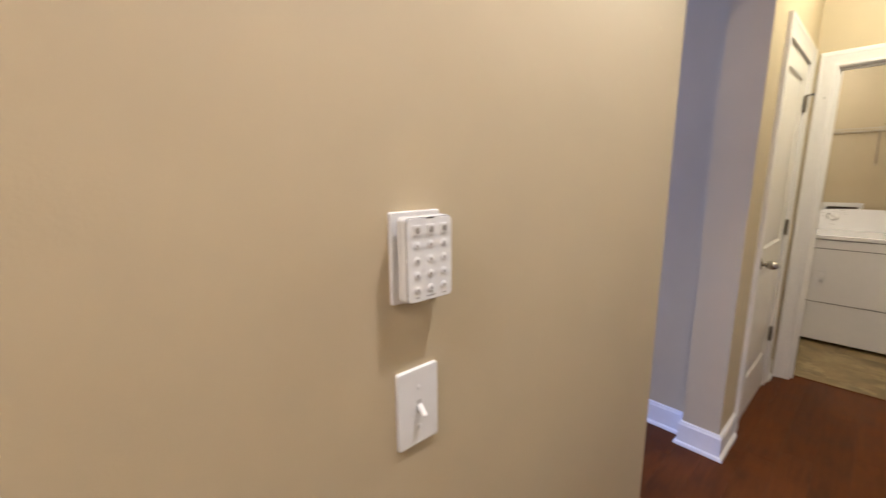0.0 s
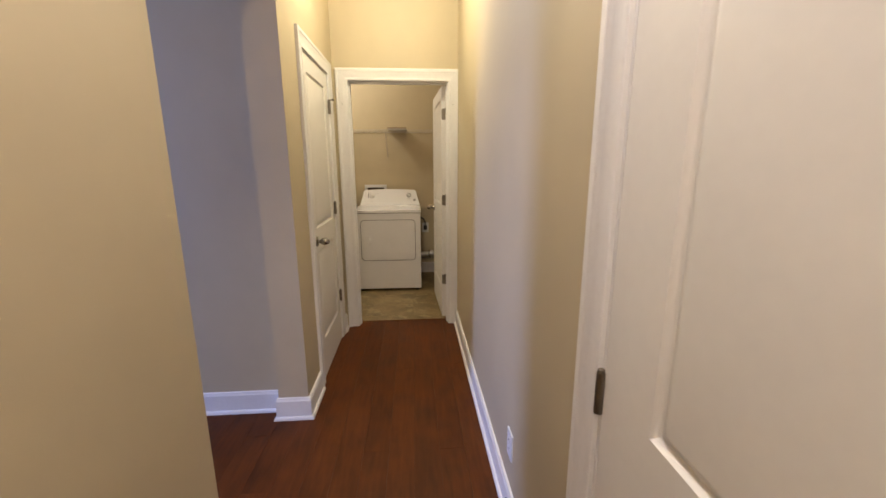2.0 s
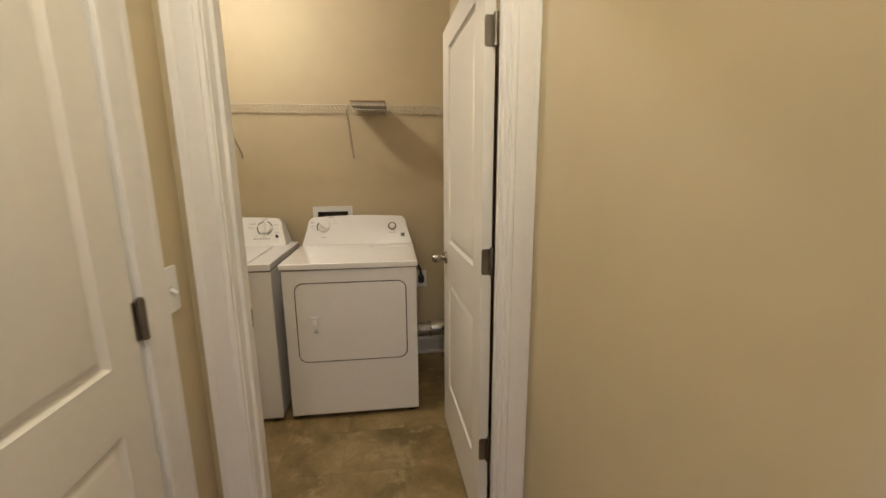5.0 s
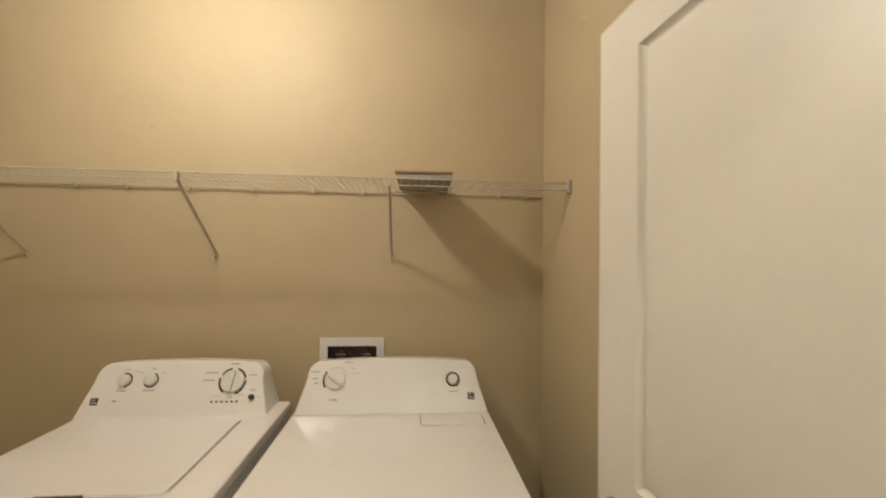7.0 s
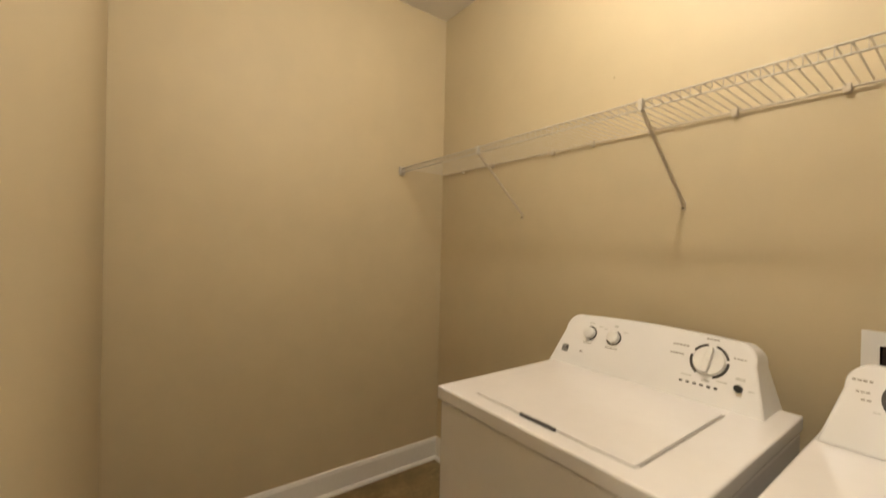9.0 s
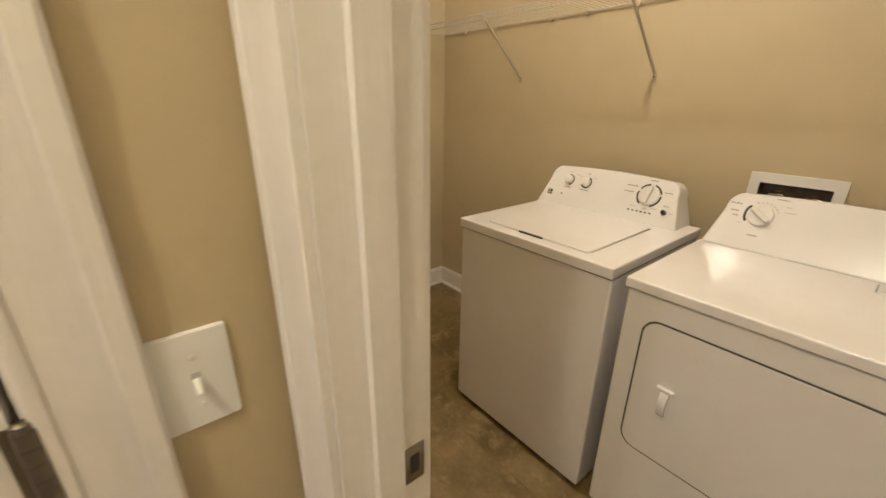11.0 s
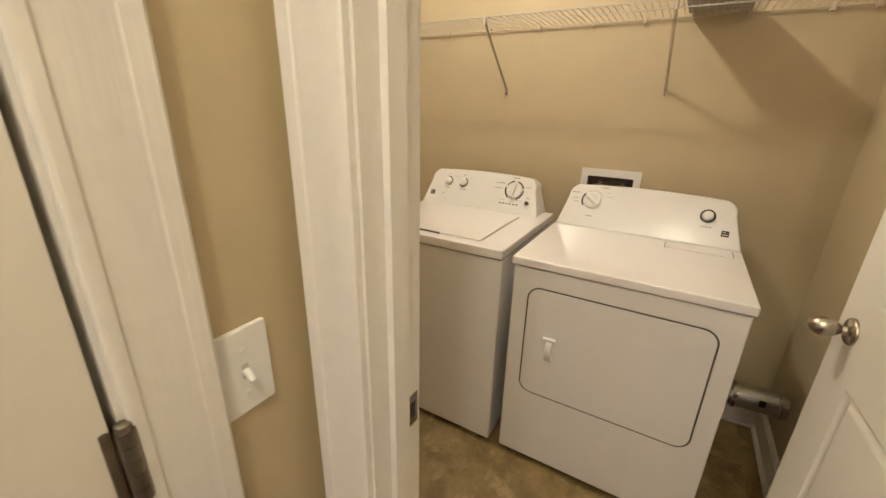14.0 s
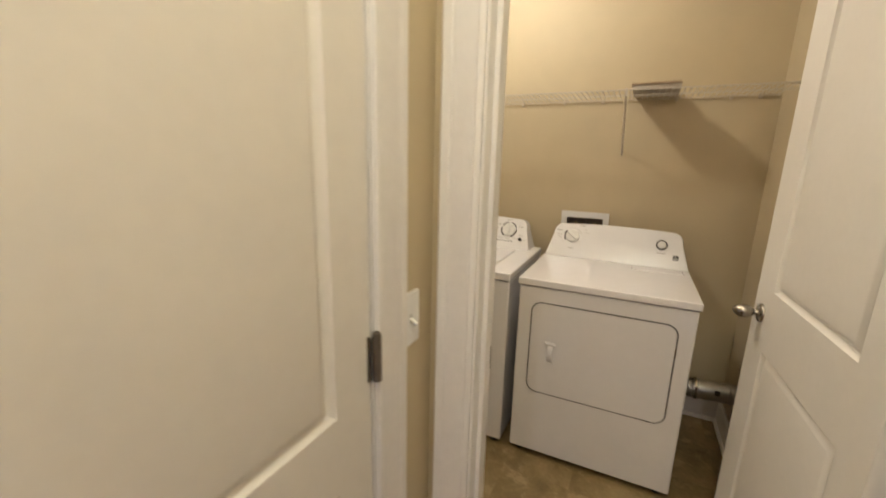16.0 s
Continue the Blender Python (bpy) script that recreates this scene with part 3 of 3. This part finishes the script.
part("base", lathe(bmesh.new(), [(0, 0.011), (0.004, 0.010), (0.006, 0.006)], axis((0, 0, 0), (0, 1, 0)), 16), NICKEL, ds)

# ---- laundry appliances ----
ZB, ZT = 0.914, 1.102        # console foot and top
CY0, CY1 = 1.476, 1.564      # console front at foot and top


def console_front(x, z, lift=0.0):
    f = (z - ZB) / (ZT - ZB)
    n = Vector((0, -(ZT - ZB), CY1 - CY0)).normalized()
    return Vector((x, CY0 + f * (CY1 - CY0), z)) + n * lift


CN = Vector((0, -(ZT - ZB), CY1 - CY0)).normalized()


def console(parent, x0, x1):
    """A control console with slanting ends, round upper corners and a bowed top."""
    pts, r, lean = [], 0.050, 0.034
    pts += [(x0, ZB), (x1, ZB)]
    for sx, start in ((1, -8), (-1, 82)):
        cx = (x1 - lean - r) if sx > 0 else (x0 + lean + r)
        for k in range(9):
            a = radians(start + 106 * k / 8)
            pts.append((cx + r * math.cos(a), ZT - 0.008 - r + r * math.sin(a)))
        if sx > 0:
            for k in range(1, 8):
                f = k / 8
                x = (x1 - lean - r) * (1 - f) + (x0 + lean + r) * f
                pts.append((x, ZT - 0.008 + 0.008 * math.sin(math.pi * f)))
    return part("console", prism(bmesh.new(), pts, lambda p: console_front(p[0], p[1]), lambda p: (p[0], 1.628, p[1] - 0.01 * (p[1] > ZB)), 0.010), CONSOLE, parent, "white plastic control console", 40)


def ring(bm, x, z, r0, r1, a0, a1, lift, n=24):
    """A flat printed arc on the console."""
    def at(a, r, d):
        return console_front(x, z, lift + d) + Vector((math.cos(a), 0, 0)) * r + Vector((0, CY1 - CY0, ZT - ZB)).normalized() * (r * math.sin(a))
    steps = [radians(a0 + (a1 - a0) * k / n) for k in range(n + 1)]
    lo = [(bm.verts.new(at(a, r0, 0.0006)), bm.verts.new(at(a, r1, 0.0006)), bm.verts.new(at(a, r1, 0)), bm.verts.new(at(a, r0, 0))) for a in steps]
    for p, q in zip(lo, lo[1:]):
        for k in range(4):
            j = (k + 1) % 4
            bm.faces.new((p[k], q[k], q[j], p[j]))
    bm.faces.new(lo[0])
    bm.faces.new(lo[-1])


def bar(bm, x, z, w, h, lift=0.0):
    """A short printed bar on the console."""
    up = Vector((0, CY1 - CY0, ZT - ZB)).normalized()
    v = []
    for d in (lift, lift + 0.0006):
        for a, b in ((-1, -1), (1, -1), (1, 1), (-1, 1)):
            v.append(bm.verts.new(console_front(x, z, d) + Vector((a * w / 2, 0, 0)) + up * (b * h / 2)))
    for f in ((0, 1, 2, 3), (7, 6, 5, 4), (0, 4, 5, 1), (1, 5, 6, 2), (2, 6, 7, 3), (3, 7, 4, 0)):
        bm.faces.new([v[i] for i in f])


def dial(parent, x, z, r, turn, name, label):
    """A round knob with a raised grip across it."""
    m = axis(console_front(x, z, 0.0002), CN)
    ob = part(name, lathe(bmesh.new(), [(0, r), (0.006, r * 0.98), (0.009, r * 0.93), (0.010, r * 0.86), (0.0105, 0.0)], m, 36), KNOBW, parent, label, 30)
    bm = bmesh.new()
    t = Matrix.Rotation(radians(turn), 4, "Z")
    outline = rounded(-r * 0.92, r * 0.92, -r * 0.20, r * 0.20, r * 0.19, 4)
    prism(bm, outline, lambda p: m @ t @ Vector((p[0], p[1], 0.022)), lambda p: m @ t @ Vector((p[0], p[1], 0.009)), 0.003)
    part("grip", bm, KNOBW, ob, "", 35)
    return ob


def button_knob(parent, x, z, r, name, label):
    m = axis(console_front(x, z, 0.0002), CN)
    return part(name, lathe(bmesh.new(), [(0, r), (0.010, r * 0.97), (0.014, r * 0.88), (0.016, r * 0.70), (0.0165, 0.0)], m, 28), KNOBW, parent, label, 30)


def words(bars):
    """Breaks a line of small print into short dashes."""
    out = []
    for x, z, w, h in bars:
        n = max(2, round(w / 0.0085))
        for k in range(n):
            out.append((x + (k + 0.5 - n / 2) * w / n, z, w / n * (0.80 if k % 3 else 0.66), h * (0.85 if k % 2 else 1.0)))
    return out


def printed(parent, name, mat, arcs=(), bars=()):
    bm = bmesh.new()
    for a in arcs:
        ring(bm, *a, 0.0001)
    for b in bars:
        bar(bm, *b)
    return tagged(part(name, bm, mat, parent, "", None), kind="stuff")


def feet(parent, x0, x1, y0, y1):
    for fx in (x0, x1):
        for fy in (y0, y1):
            part("levelling_foot", lathe(bmesh.new(), [(0, 0.020), (0.010, 0.019), (0.012, 0.008), (0.036, 0.008)], axis((fx, fy, 0.0), (0, 0, 1)), 16), BLACK, parent)


# washer
wa = thing("washing_machine", "white top-loading washing machine with three control knobs", "washing machine")
WX0, WX1 = -0.880, -0.194
part("cabinet", one_box(WX0 + 0.004, WX1 - 0.004, 0.964, 1.612, 0.026, 0.880, 0.009, 3), ENAMEL, wa, "white enamelled steel cabinet", 40)
part("top_seam", one_box(WX0 + 0.007, WX1 - 0.007, 0.967, 1.607, 0.878, 0.886), SEAM, wa)
part("top_panel", one_box(WX0, WX1, 0.953, 1.615, 0.885, 0.923, 0.006, 3), ENAMEL, wa, "white enamelled top", 40)
LX0, LX1, LY0, LY1 = -0.768, -0.312, 1.006, 1.440
lid_seam = rounded(LX0 - 0.004, LX1 + 0.004, LY0 - 0.004, LY1 + 0.004, 0.014, 4)
# Solid grey strips round the lid carry the gap's shade in their colour.
part("lid_seam", prism(bmesh.new(), lid_seam, lambda p: (p[0], p[1], 0.9242), lambda p: (p[0], p[1], 0.914)), PALE, wa, "gap round the lid, its shade put into a pale grey")
part("lid_gap", one_box(LX1 + 0.001, LX1 + 0.0045, LY0 + 0.012, LY1 - 0.004, 0.923, 0.9247), GREY_MARK, wa)
lid = part("lid", prism(bmesh.new(), rounded(LX0, LX1, LY0, LY1, 0.012, 4), lambda p: (p[0], p[1], 0.9285), lambda p: (p[0], p[1], 0.915), 0.003), ENAMEL, wa, "hinged white lid, shut", 35)
# No hollow here: the finger slot's shade is a dark piece on top.
part("lid_grip", prism(bmesh.new(), rounded(-0.600, -0.492, 0.999, 1.0075, 0.004, 3), lambda p: (p[0], p[1], 0.9291), lambda p: (p[0], p[1], 0.921)), DARK_MARK, lid, "finger slot at the lid's front edge, shade put into its colour")
wc = console(wa, -0.895, -0.238)
for x in (-0.757, -0.667):
    button_knob(wc, x, 1.037, 0.0205, "selector_knob", "small round white selector knob")
dial(wc, -0.380, 1.030, 0.041, 84, "cycle_dial", "large white cycle dial with grip bar")
printed(wc, "dial_ring", DARK_MARK, [(-0.380, 1.030, 0.0425, 0.0492, 15, 75), (-0.380, 1.030, 0.0425, 0.0492, 100, 150), (-0.380, 1.030, 0.0425, 0.0492, 165, 235), (-0.380, 1.030, 0.0425, 0.0492, -70, 5),
                               (-0.757, 1.037, 0.0212, 0.0262, -80, 110), (-0.667, 1.037, 0.0212, 0.0262, -155, 70)])
printed(wc, "printed_marking", GREY_MARK, bars=words([(-0.380, 1.087, 0.034, 0.005), (-0.459, 1.058, 0.046, 0.005), (-0.465, 1.034, 0.040, 0.005), (-0.310, 1.050, 0.032, 0.004), (-0.757, 1.004, 0.034, 0.004), (-0.667, 1.004, 0.044, 0.004),
                                          (-0.772, 0.973, 0.014, 0.006)]))
printed(wc, "status_mark", DARK_MARK, bars=[(-0.440 + k * 0.0175, 0.966, 0.009, 0.006) for k in range(6)])
printed(wc, "pale_marking", PALE, bars=[(-0.757, 1.071, 0.020, 0.004), (-0.720, 1.064, 0.018, 0.004), (-0.667, 1.074, 0.014, 0.008), (-0.630, 1.060, 0.016, 0.004), (-0.702, 1.060, 0.014, 0.004),
                                        (-0.430, 0.983, 0.028, 0.004), (-0.342, 0.985, 0.026, 0.004), (-0.380, 0.979, 0.020, 0.006), (-0.302, 1.002, 0.022, 0.008), (-0.275, 0.979, 0.014, 0.003)])
button_knob(wc, -0.302, 0.979, 0.0095, "start_button", "small dark start button").data.materials[0] = BLACK
printed(wc, "badge", DARK_MARK, bars=[(-0.838, 0.972, 0.026, 0.024)])
printed(wc, "badge_stripe", PALE, bars=[(-0.838, 0.968, 0.020, 0.0035, 0.0006), (-0.842, 0.977, 0.010, 0.003, 0.0006)])
feet(wa, WX0 + 0.05, WX1 - 0.05, 1.00, 1.56)

# dryer
dr = thing("clothes_dryer", "white front-loading clothes dryer beside the washer", "clothes dryer")
DX0, DX1 = -0.154, 0.573
part("cabinet", one_box(DX0 + 0.006, DX1 - 0.006, 0.966, 1.612, 0.028, 0.879, 0.008, 3), ENAMEL, dr, "white enamelled steel cabinet", 40)
part("top_seam", one_box(DX0 + 0.009, DX1 - 0.009, 0.969, 1.607, 0.877, 0.885), SEAM, dr)
part("top_panel", one_box(DX0, DX1, 0.953, 1.615, 0.884, 0.916, 0.006, 3), ENAMEL, dr, "white enamelled top", 40)
part("door_seam", prism(bmesh.new(), rounded(-0.0875, 0.5095, 0.3525, 0.8095, 0.049, 8), lambda p: (p[0], 0.9648, p[1]), lambda p: (p[0], 0.972, p[1])), SEAM, dr, "dark gap round the door")
ddoor = part("dryer_door", prism(bmesh.new(), rounded(-0.082, 0.504, 0.358, 0.804, 0.044, 8), lambda p: (p[0], 0.9615, p[1]), lambda p: (p[0], 0.974, p[1]), 0.003), ENAMEL, dr, "white door with round corners, shut", 35)
hb = bmesh.new()
grip = [(0.9620 - 0.022 * math.sin(math.pi * k / 10) ** 0.6, 0.618 - 0.096 * k / 10) for k in range(11)]
lip = [[hb.verts.new((x, y + d, z)) for x, d in ((0.004, 0.0), (0.026, 0.0), (0.026, 0.008), (0.004, 0.008))] for y, z in grip]
for p, q in zip(lip, lip[1:]):
    for k in range(4):
        hb.faces.new((p[k], p[(k + 1) % 4], q[(k + 1) % 4], q[k]))
hb.faces.new(lip[0])
hb.faces.new(lip[-1])
box(hb, -0.010, 0.036, 0.949, 0.963, 0.610, 0.621, 0.003)
box(hb, 0.000, 0.030, 0.955, 0.963, 0.516, 0.526, 0.003)
part("door_handle", hb, ENAMEL, ddoor, "white moulded pull handle", 35)
for z in (0.690, 0.450):
    part("hinge_pin", one_box(0.5035, 0.5085, 0.9605, 0.967, z - 0.022, z + 0.022, 0.001), NICKEL, dr)
part("lint_seam", prism(bmesh.new(), rounded(0.312, 0.540, 1.376, 1.462, 0.006, 3), lambda p: (p[0], p[1], 0.9168), lambda p: (p[0], p[1], 0.909)), PALE, dr, "gap round the lint screen lid")
for gx in (0.3115, 0.5385):
    part("lint_gap", one_box(gx, gx + 0.0022, 1.382, 1.458, 0.9150, 0.9174), SEAM, dr)
part("lint_lid", prism(bmesh.new(), rounded(0.3145, 0.5375, 1.3785, 1.460, 0.005, 3), lambda p: (p[0], p[1], 0.9195), lambda p: (p[0], p[1], 0.910), 0.002), ENAMEL, dr, "white lint screen lid", 35)
dc = console(dr, -0.147, 0.570)
dial(dc, -0.006, 1.030, 0.037, -35, "cycle_dial", "large white cycle dial with grip bar")
button_knob(dc, 0.439, 1.028, 0.0200, "start_knob", "small round white start knob")
printed(dc, "dial_ring", DARK_MARK, [(-0.006, 1.030, 0.0405, 0.0480, 138, 215), (0.439, 1.028, 0.0205, 0.0275, 0, 360)])
printed(dc, "pale_ring", PALE, [(-0.006, 1.030, 0.0440, 0.0490, 20 + k * 15, 28 + k * 15) for k in range(7)])
printed(dc, "printed_marking", GREY_MARK, bars=words([(-0.084, 1.058, 0.036, 0.005), (-0.082, 1.035, 0.024, 0.004), (-0.076, 1.020, 0.018, 0.004), (-0.008, 0.966, 0.030, 0.005), (0.038, 1.088, 0.036, 0.004), (0.439, 0.988, 0.040, 0.004)]))
printed(dc, "pale_marking", PALE, bars=[(0.066, 1.052, 0.030, 0.003), (0.058, 1.068, 0.016, 0.004), (-0.058, 1.000, 0.012, 0.003)])
printed(dc, "badge", DARK_MARK, bars=[(0.507, 0.972, 0.026, 0.024)])
printed(dc, "badge_stripe", PALE, bars=[(0.507, 0.968, 0.020, 0.0035, 0.0006), (0.503, 0.977, 0.010, 0.003, 0.0006)])
feet(dr, DX0 + 0.05, DX1 - 0.05, 1.01, 1.56)

# ---- laundry fittings ----
wb = thing("washer_outlet_box", "white recessed water supply box with two valves", "supply box", 0.011, YB, 0)
fr = bmesh.new()
for a in ((-0.123, -0.090, 0.930, 1.146), (0.118, 0.150, 0.930, 1.146), (-0.090, 0.118, 1.110, 1.146), (-0.090, 0.118, 0.930, 0.965)):
    box(fr, a[0], a[1], -0.007, -0.0005, a[2], a[3])
part("frame", fr, PLATE, wb, "white plastic frame", 30)
# Shade inside the box is put into the liner's grey-brown colour.
rb = bmesh.new()
for a in ((-0.098, -0.095, 0, 0.10, 0.957, 1.118), (0.122, 0.125, 0, 0.10, 0.957, 1.118), (-0.095, 0.122, 0, 0.10, 0.957, 0.960), (-0.095, 0.122, 0, 0.10, 1.115, 1.118), (-0.095, 0.122, 0.092, 0.10, 0.960, 1.115)):
    box(rb, *a)
part("recess", rb, RECESS_SHADE, wb, "plastic recess with its shade in the colour")
for vx in (-0.040, 0.070):
    v = part("valve", lathe(bmesh.new(), [(0, 0.013), (0.030, 0.013), (0.032, 0.018), (0.044, 0.018), (0.046, 0.009), (0.066, 0.009)], axis((vx, 0.050, 1.010), (0, 0, 1)), 18), BRASS, wb, "brass valve")
    part("valve_handle", one_box(vx - 0.024, vx + 0.024, 0.028, 0.040, 1.058, 1.070, 0.004), NICKEL, v)

ol = thing("dryer_outlet", "white wall outlet with the dryer's black plug", "outlet", 0.640, YB, 0.595, 180)
part("cover_plate", plate_body(0.085, 0.125), PLATE, ol, "", 30)
part("socket", prism(bmesh.new(), rounded(-0.028, 0.028, -0.028, 0.028, 0.027, 6), lambda p: (p[0], 0.009, p[1]), lambda p: (p[0], 0.005, p[1])), PLATE, ol)
pc = thing("power_cord", "black plug and cord of the dryer", "power cord", 0.640, YB - 0.009, 0.595)
pl = bmesh.new()
prism(pl, rounded(-0.022, 0.022, -0.026, 0.034, 0.014, 5), lambda p: (p[0], -0.036, p[1]), lambda p: (p[0], 0, p[1]), 0.006)
part("plug", pl, BLACK, pc, "black moulded plug", 40)
part("cord", sweep(bmesh.new(), [(0.0, -0.022, 0.030), (-0.004, -0.030, 0.075), (-0.022, -0.034, 0.115), (-0.055, -0.030, 0.135), (-0.085, -0.024, 0.120), (-0.105, -0.022, 0.060)], 0.009, 10), BLACK, pc, "thick black cord")

du = thing("dryer_duct", "silver dryer vent duct from dryer to the wall", "vent duct", 0.560, 1.500, 0.295)
fp = [(0.0, 0.040)]
for k in range(9):
    fp += [(0.006 + k * 0.013, 0.047), (0.0125 + k * 0.013, 0.053)]
fp += [(0.126, 0.050)]
part("flexible_sleeve", lathe(bmesh.new(), fp, axis((0.003, 0, -0.008), (1, 0, 0.05)), 28), FOIL, du, "crinkled foil sleeve", 20)
pip = part("pipe", lathe(bmesh.new(), [(0, 0.050), (0.004, 0.052), (0.016, 0.052), (0.018, 0.0505), (0.150, 0.0505), (0.153, 0.054), (0.160, 0.054), (0.163, 0.0505), (0.183, 0.0505)], axis((0.121, 0, -0.002), (1, 0, 0.04)), 32), GALV, du, "galvanised rigid pipe", 30)
part("clamp", lathe(bmesh.new(), [(0, 0.0545), (0.001, 0.0555), (0.012, 0.0555), (0.013, 0.0545)], axis((0.118, 0, -0.002), (1, 0, 0.04)), 32), NICKEL, du)
part("clamp_screw", one_box(0.117, 0.133, -0.060, -0.048, 0.018, 0.030, 0.002), NICKEL, du)
part("dark_patch", prism(bmesh.new(), rounded(0.205, 0.228, 0.004, 0.030, 0.003, 2), lambda p: (p[0], -0.0515 + 6.0 * (p[1] + 0.0) ** 2, p[1]), lambda p: (p[0], -0.045, p[1])), BLACK, pip, "small dark patch")

# ---- wire shelf ----
SH_Y, SH_Z = 1.440, 1.782
ws = thing("wire_shelf", "white vinyl-coated wire shelf across the back wall", "wire shelf", 0, 0, 0)
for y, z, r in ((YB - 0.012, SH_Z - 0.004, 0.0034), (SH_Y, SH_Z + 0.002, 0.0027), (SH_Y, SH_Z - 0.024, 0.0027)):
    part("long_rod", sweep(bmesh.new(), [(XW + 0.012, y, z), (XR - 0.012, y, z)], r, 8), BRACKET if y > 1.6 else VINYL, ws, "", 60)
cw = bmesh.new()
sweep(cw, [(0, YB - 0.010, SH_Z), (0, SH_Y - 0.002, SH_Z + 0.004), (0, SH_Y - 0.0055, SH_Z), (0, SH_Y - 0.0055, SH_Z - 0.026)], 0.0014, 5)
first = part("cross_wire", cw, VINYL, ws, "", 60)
for k in range(1, 110):
    o = new("cross_wire", first.data)
    o.parent = ws
    o.location.x = XW + 0.020 + k * 0.0256
first.location.x = XW + 0.020
for bx in (-1.286, -0.546, 0.187):
    bb = bmesh.new()
    sweep(bb, [(bx, SH_Y + 0.004, SH_Z - 0.020), (bx, SH_Y + 0.020, SH_Z - 0.036), (bx, YB - 0.016, 1.512), (bx, YB - 0.005, 1.500)], 0.0058, 8)
    br = part("support_bracket", bb, BRACKET, ws, "taupe diagonal support bracket", 50)
    part("foot", one_box(bx - 0.007, bx + 0.007, YB - 0.006, YB - 0.0005, 1.478, 1.512, 0.002), BRACKET, br)
    part("hook", one_box(bx - 0.006, bx + 0.006, SH_Y - 0.008, SH_Y + 0.012, SH_Z - 0.030, SH_Z + 0.008, 0.003), VINYL, br)
    part("screw", lathe(bmesh.new(), [(0, 0.004), (0.002, 0.003)], axis((bx, YB - 0.006, 1.486), (0, -1, 0)), 10), NICKEL, br)
for cx in (-1.75, -1.50, -1.10, -0.90, -0.66, -0.40, -0.15, 0.06, 0.42, 0.66, 0.78):
    part("wall_clip", one_box(cx - 0.008, cx + 0.008, YB - 0.019, YB - 0.0005, SH_Z - 0.018, SH_Z + 0.006, 0.003), BRACKET, ws)
for ex, s in ((XW, 1), (XR, -1)):
    eb = bmesh.new()
    box(eb, min(ex + s * 0.0005, ex + s * 0.013), max(ex + s * 0.0005, ex + s * 0.013), SH_Y - 0.016, SH_Y + 0.022, SH_Z - 0.036, SH_Z + 0.012, 0.003)
    part("end_bracket", eb, VINYL, ws, "white plastic end bracket")
st = thing("flat_box", "flat grey-white box with brown cardboard edge on the shelf", "box", 0.319, 1.585, SH_Z + 0.0055, -1.5)
part("lower_tray", one_box(-0.104, 0.104, -0.140, 0.135, 0.0, 0.018, 0.002), SHEET, st)
part("upper_sheet", one_box(-0.108, 0.104, -0.146, 0.138, 0.0185, 0.0265, 0.0015), CARD, st, "brown cardboard top sheet")

# ---- side room window ----
wn = structure("window_1", one_box(-4.70, -4.56, -3.30, -2.30, 0.705, 0.745, 0.004), TRIM, "white sill of the side room window", "window", 30)
for y in (-3.25, -2.385):
    part("window_frame", one_box(-4.71, -4.665, y, y + 0.035, 0.75, 2.30, 0.003), TRIM, wn)
for z in (0.75, 1.507, 2.265):
    part("window_rail", one_box(-4.71, -4.665, -3.215, -2.385, z, z + 0.035, 0.003), TRIM, wn)

# ---- floors ----
ground = structure("floor_hall", one_box(-4.75, XR + 0.15, -5.75, 0.098, -0.06, -0.0040), SUBFLOOR, "dark reddish-brown wood plank floor", "floor")
PW, PL = 0.127, 1.22
plank_bm = one_box(-PW / 2 + 0.0004, PW / 2 - 0.0004, -PL / 2 + 0.0004, PL / 2 - 0.0004, -0.0039, 0.0)
plank = part("plank", plank_bm, WOOD, ground, "", 20)
rows, far_bm = [], bmesh.new()
rng = random.Random(4)
for i in range(int(5.7 / PW) + 1):
    x1 = XR + 0.12 - i * PW
    y = -5.75 + rng.uniform(0, PL)
    spans = [(-5.75, y)]
    while y < 0.098:
        spans.append((y, min(0.098, y + PL)))
        y += PL
    for a, b in spans:
        if b - a > 0.02:
            rows.append((x1 - PW / 2, a, b))
for x, a, b in rows:
    if x < -1.4 or b < -4.2:
        box(far_bm, x - PW / 2 + 0.0004, x + PW / 2 - 0.0004, a + 0.0004, b - 0.0004, -0.0039, 0.0)
    else:
        o = new("plank", plank.data)
        o.parent = ground
        o.location = (x, (a + b) / 2, 0)
        o.scale.y = (b - a) / PL
scene.collection.objects.unlink(plank)
bpy.data.objects.remove(plank)
tagged(part("far_planks", far_bm, WOOD, ground, "", None), kind="stuff")
part("threshold", one_box(OX0, OX1, 0.090, 0.106, -0.004, 0.003, 0.002), WOOD, ground, "narrow dark wood threshold strip")

lf = structure("floor_laundry", one_box(XW - 0.1, XR + 0.1, 0.098, YB + 0.1, -0.06, -0.0012), GROUT, "brown mottled stone-look tile floor", "floor")
T = 0.305
tile = None
for i in range(10):
    for j in range(6):
        x0, y0 = XW + i * T, YB - (j + 1) * T
        x1, y1 = min(x0 + T, XR), y0 + T
        y0 = max(y0, 0.106)
        if x1 - x0 < 0.03 or y1 - y0 < 0.03:
            continue
        if tile is None:
            tile = part("tile", one_box(-T / 2 + 0.0008, T / 2 - 0.0008, -T / 2 + 0.0008, T / 2 - 0.0008, -0.0011, 0.0), TILE, lf, "", 20)
            o = tile
        else:
            o = new("tile", tile.data)
            o.parent = lf
        o.location = ((x0 + x1) / 2, (y0 + y1) / 2, 0)
        o.scale.x, o.scale.y = (x1 - x0) / T, (y1 - y0) / T
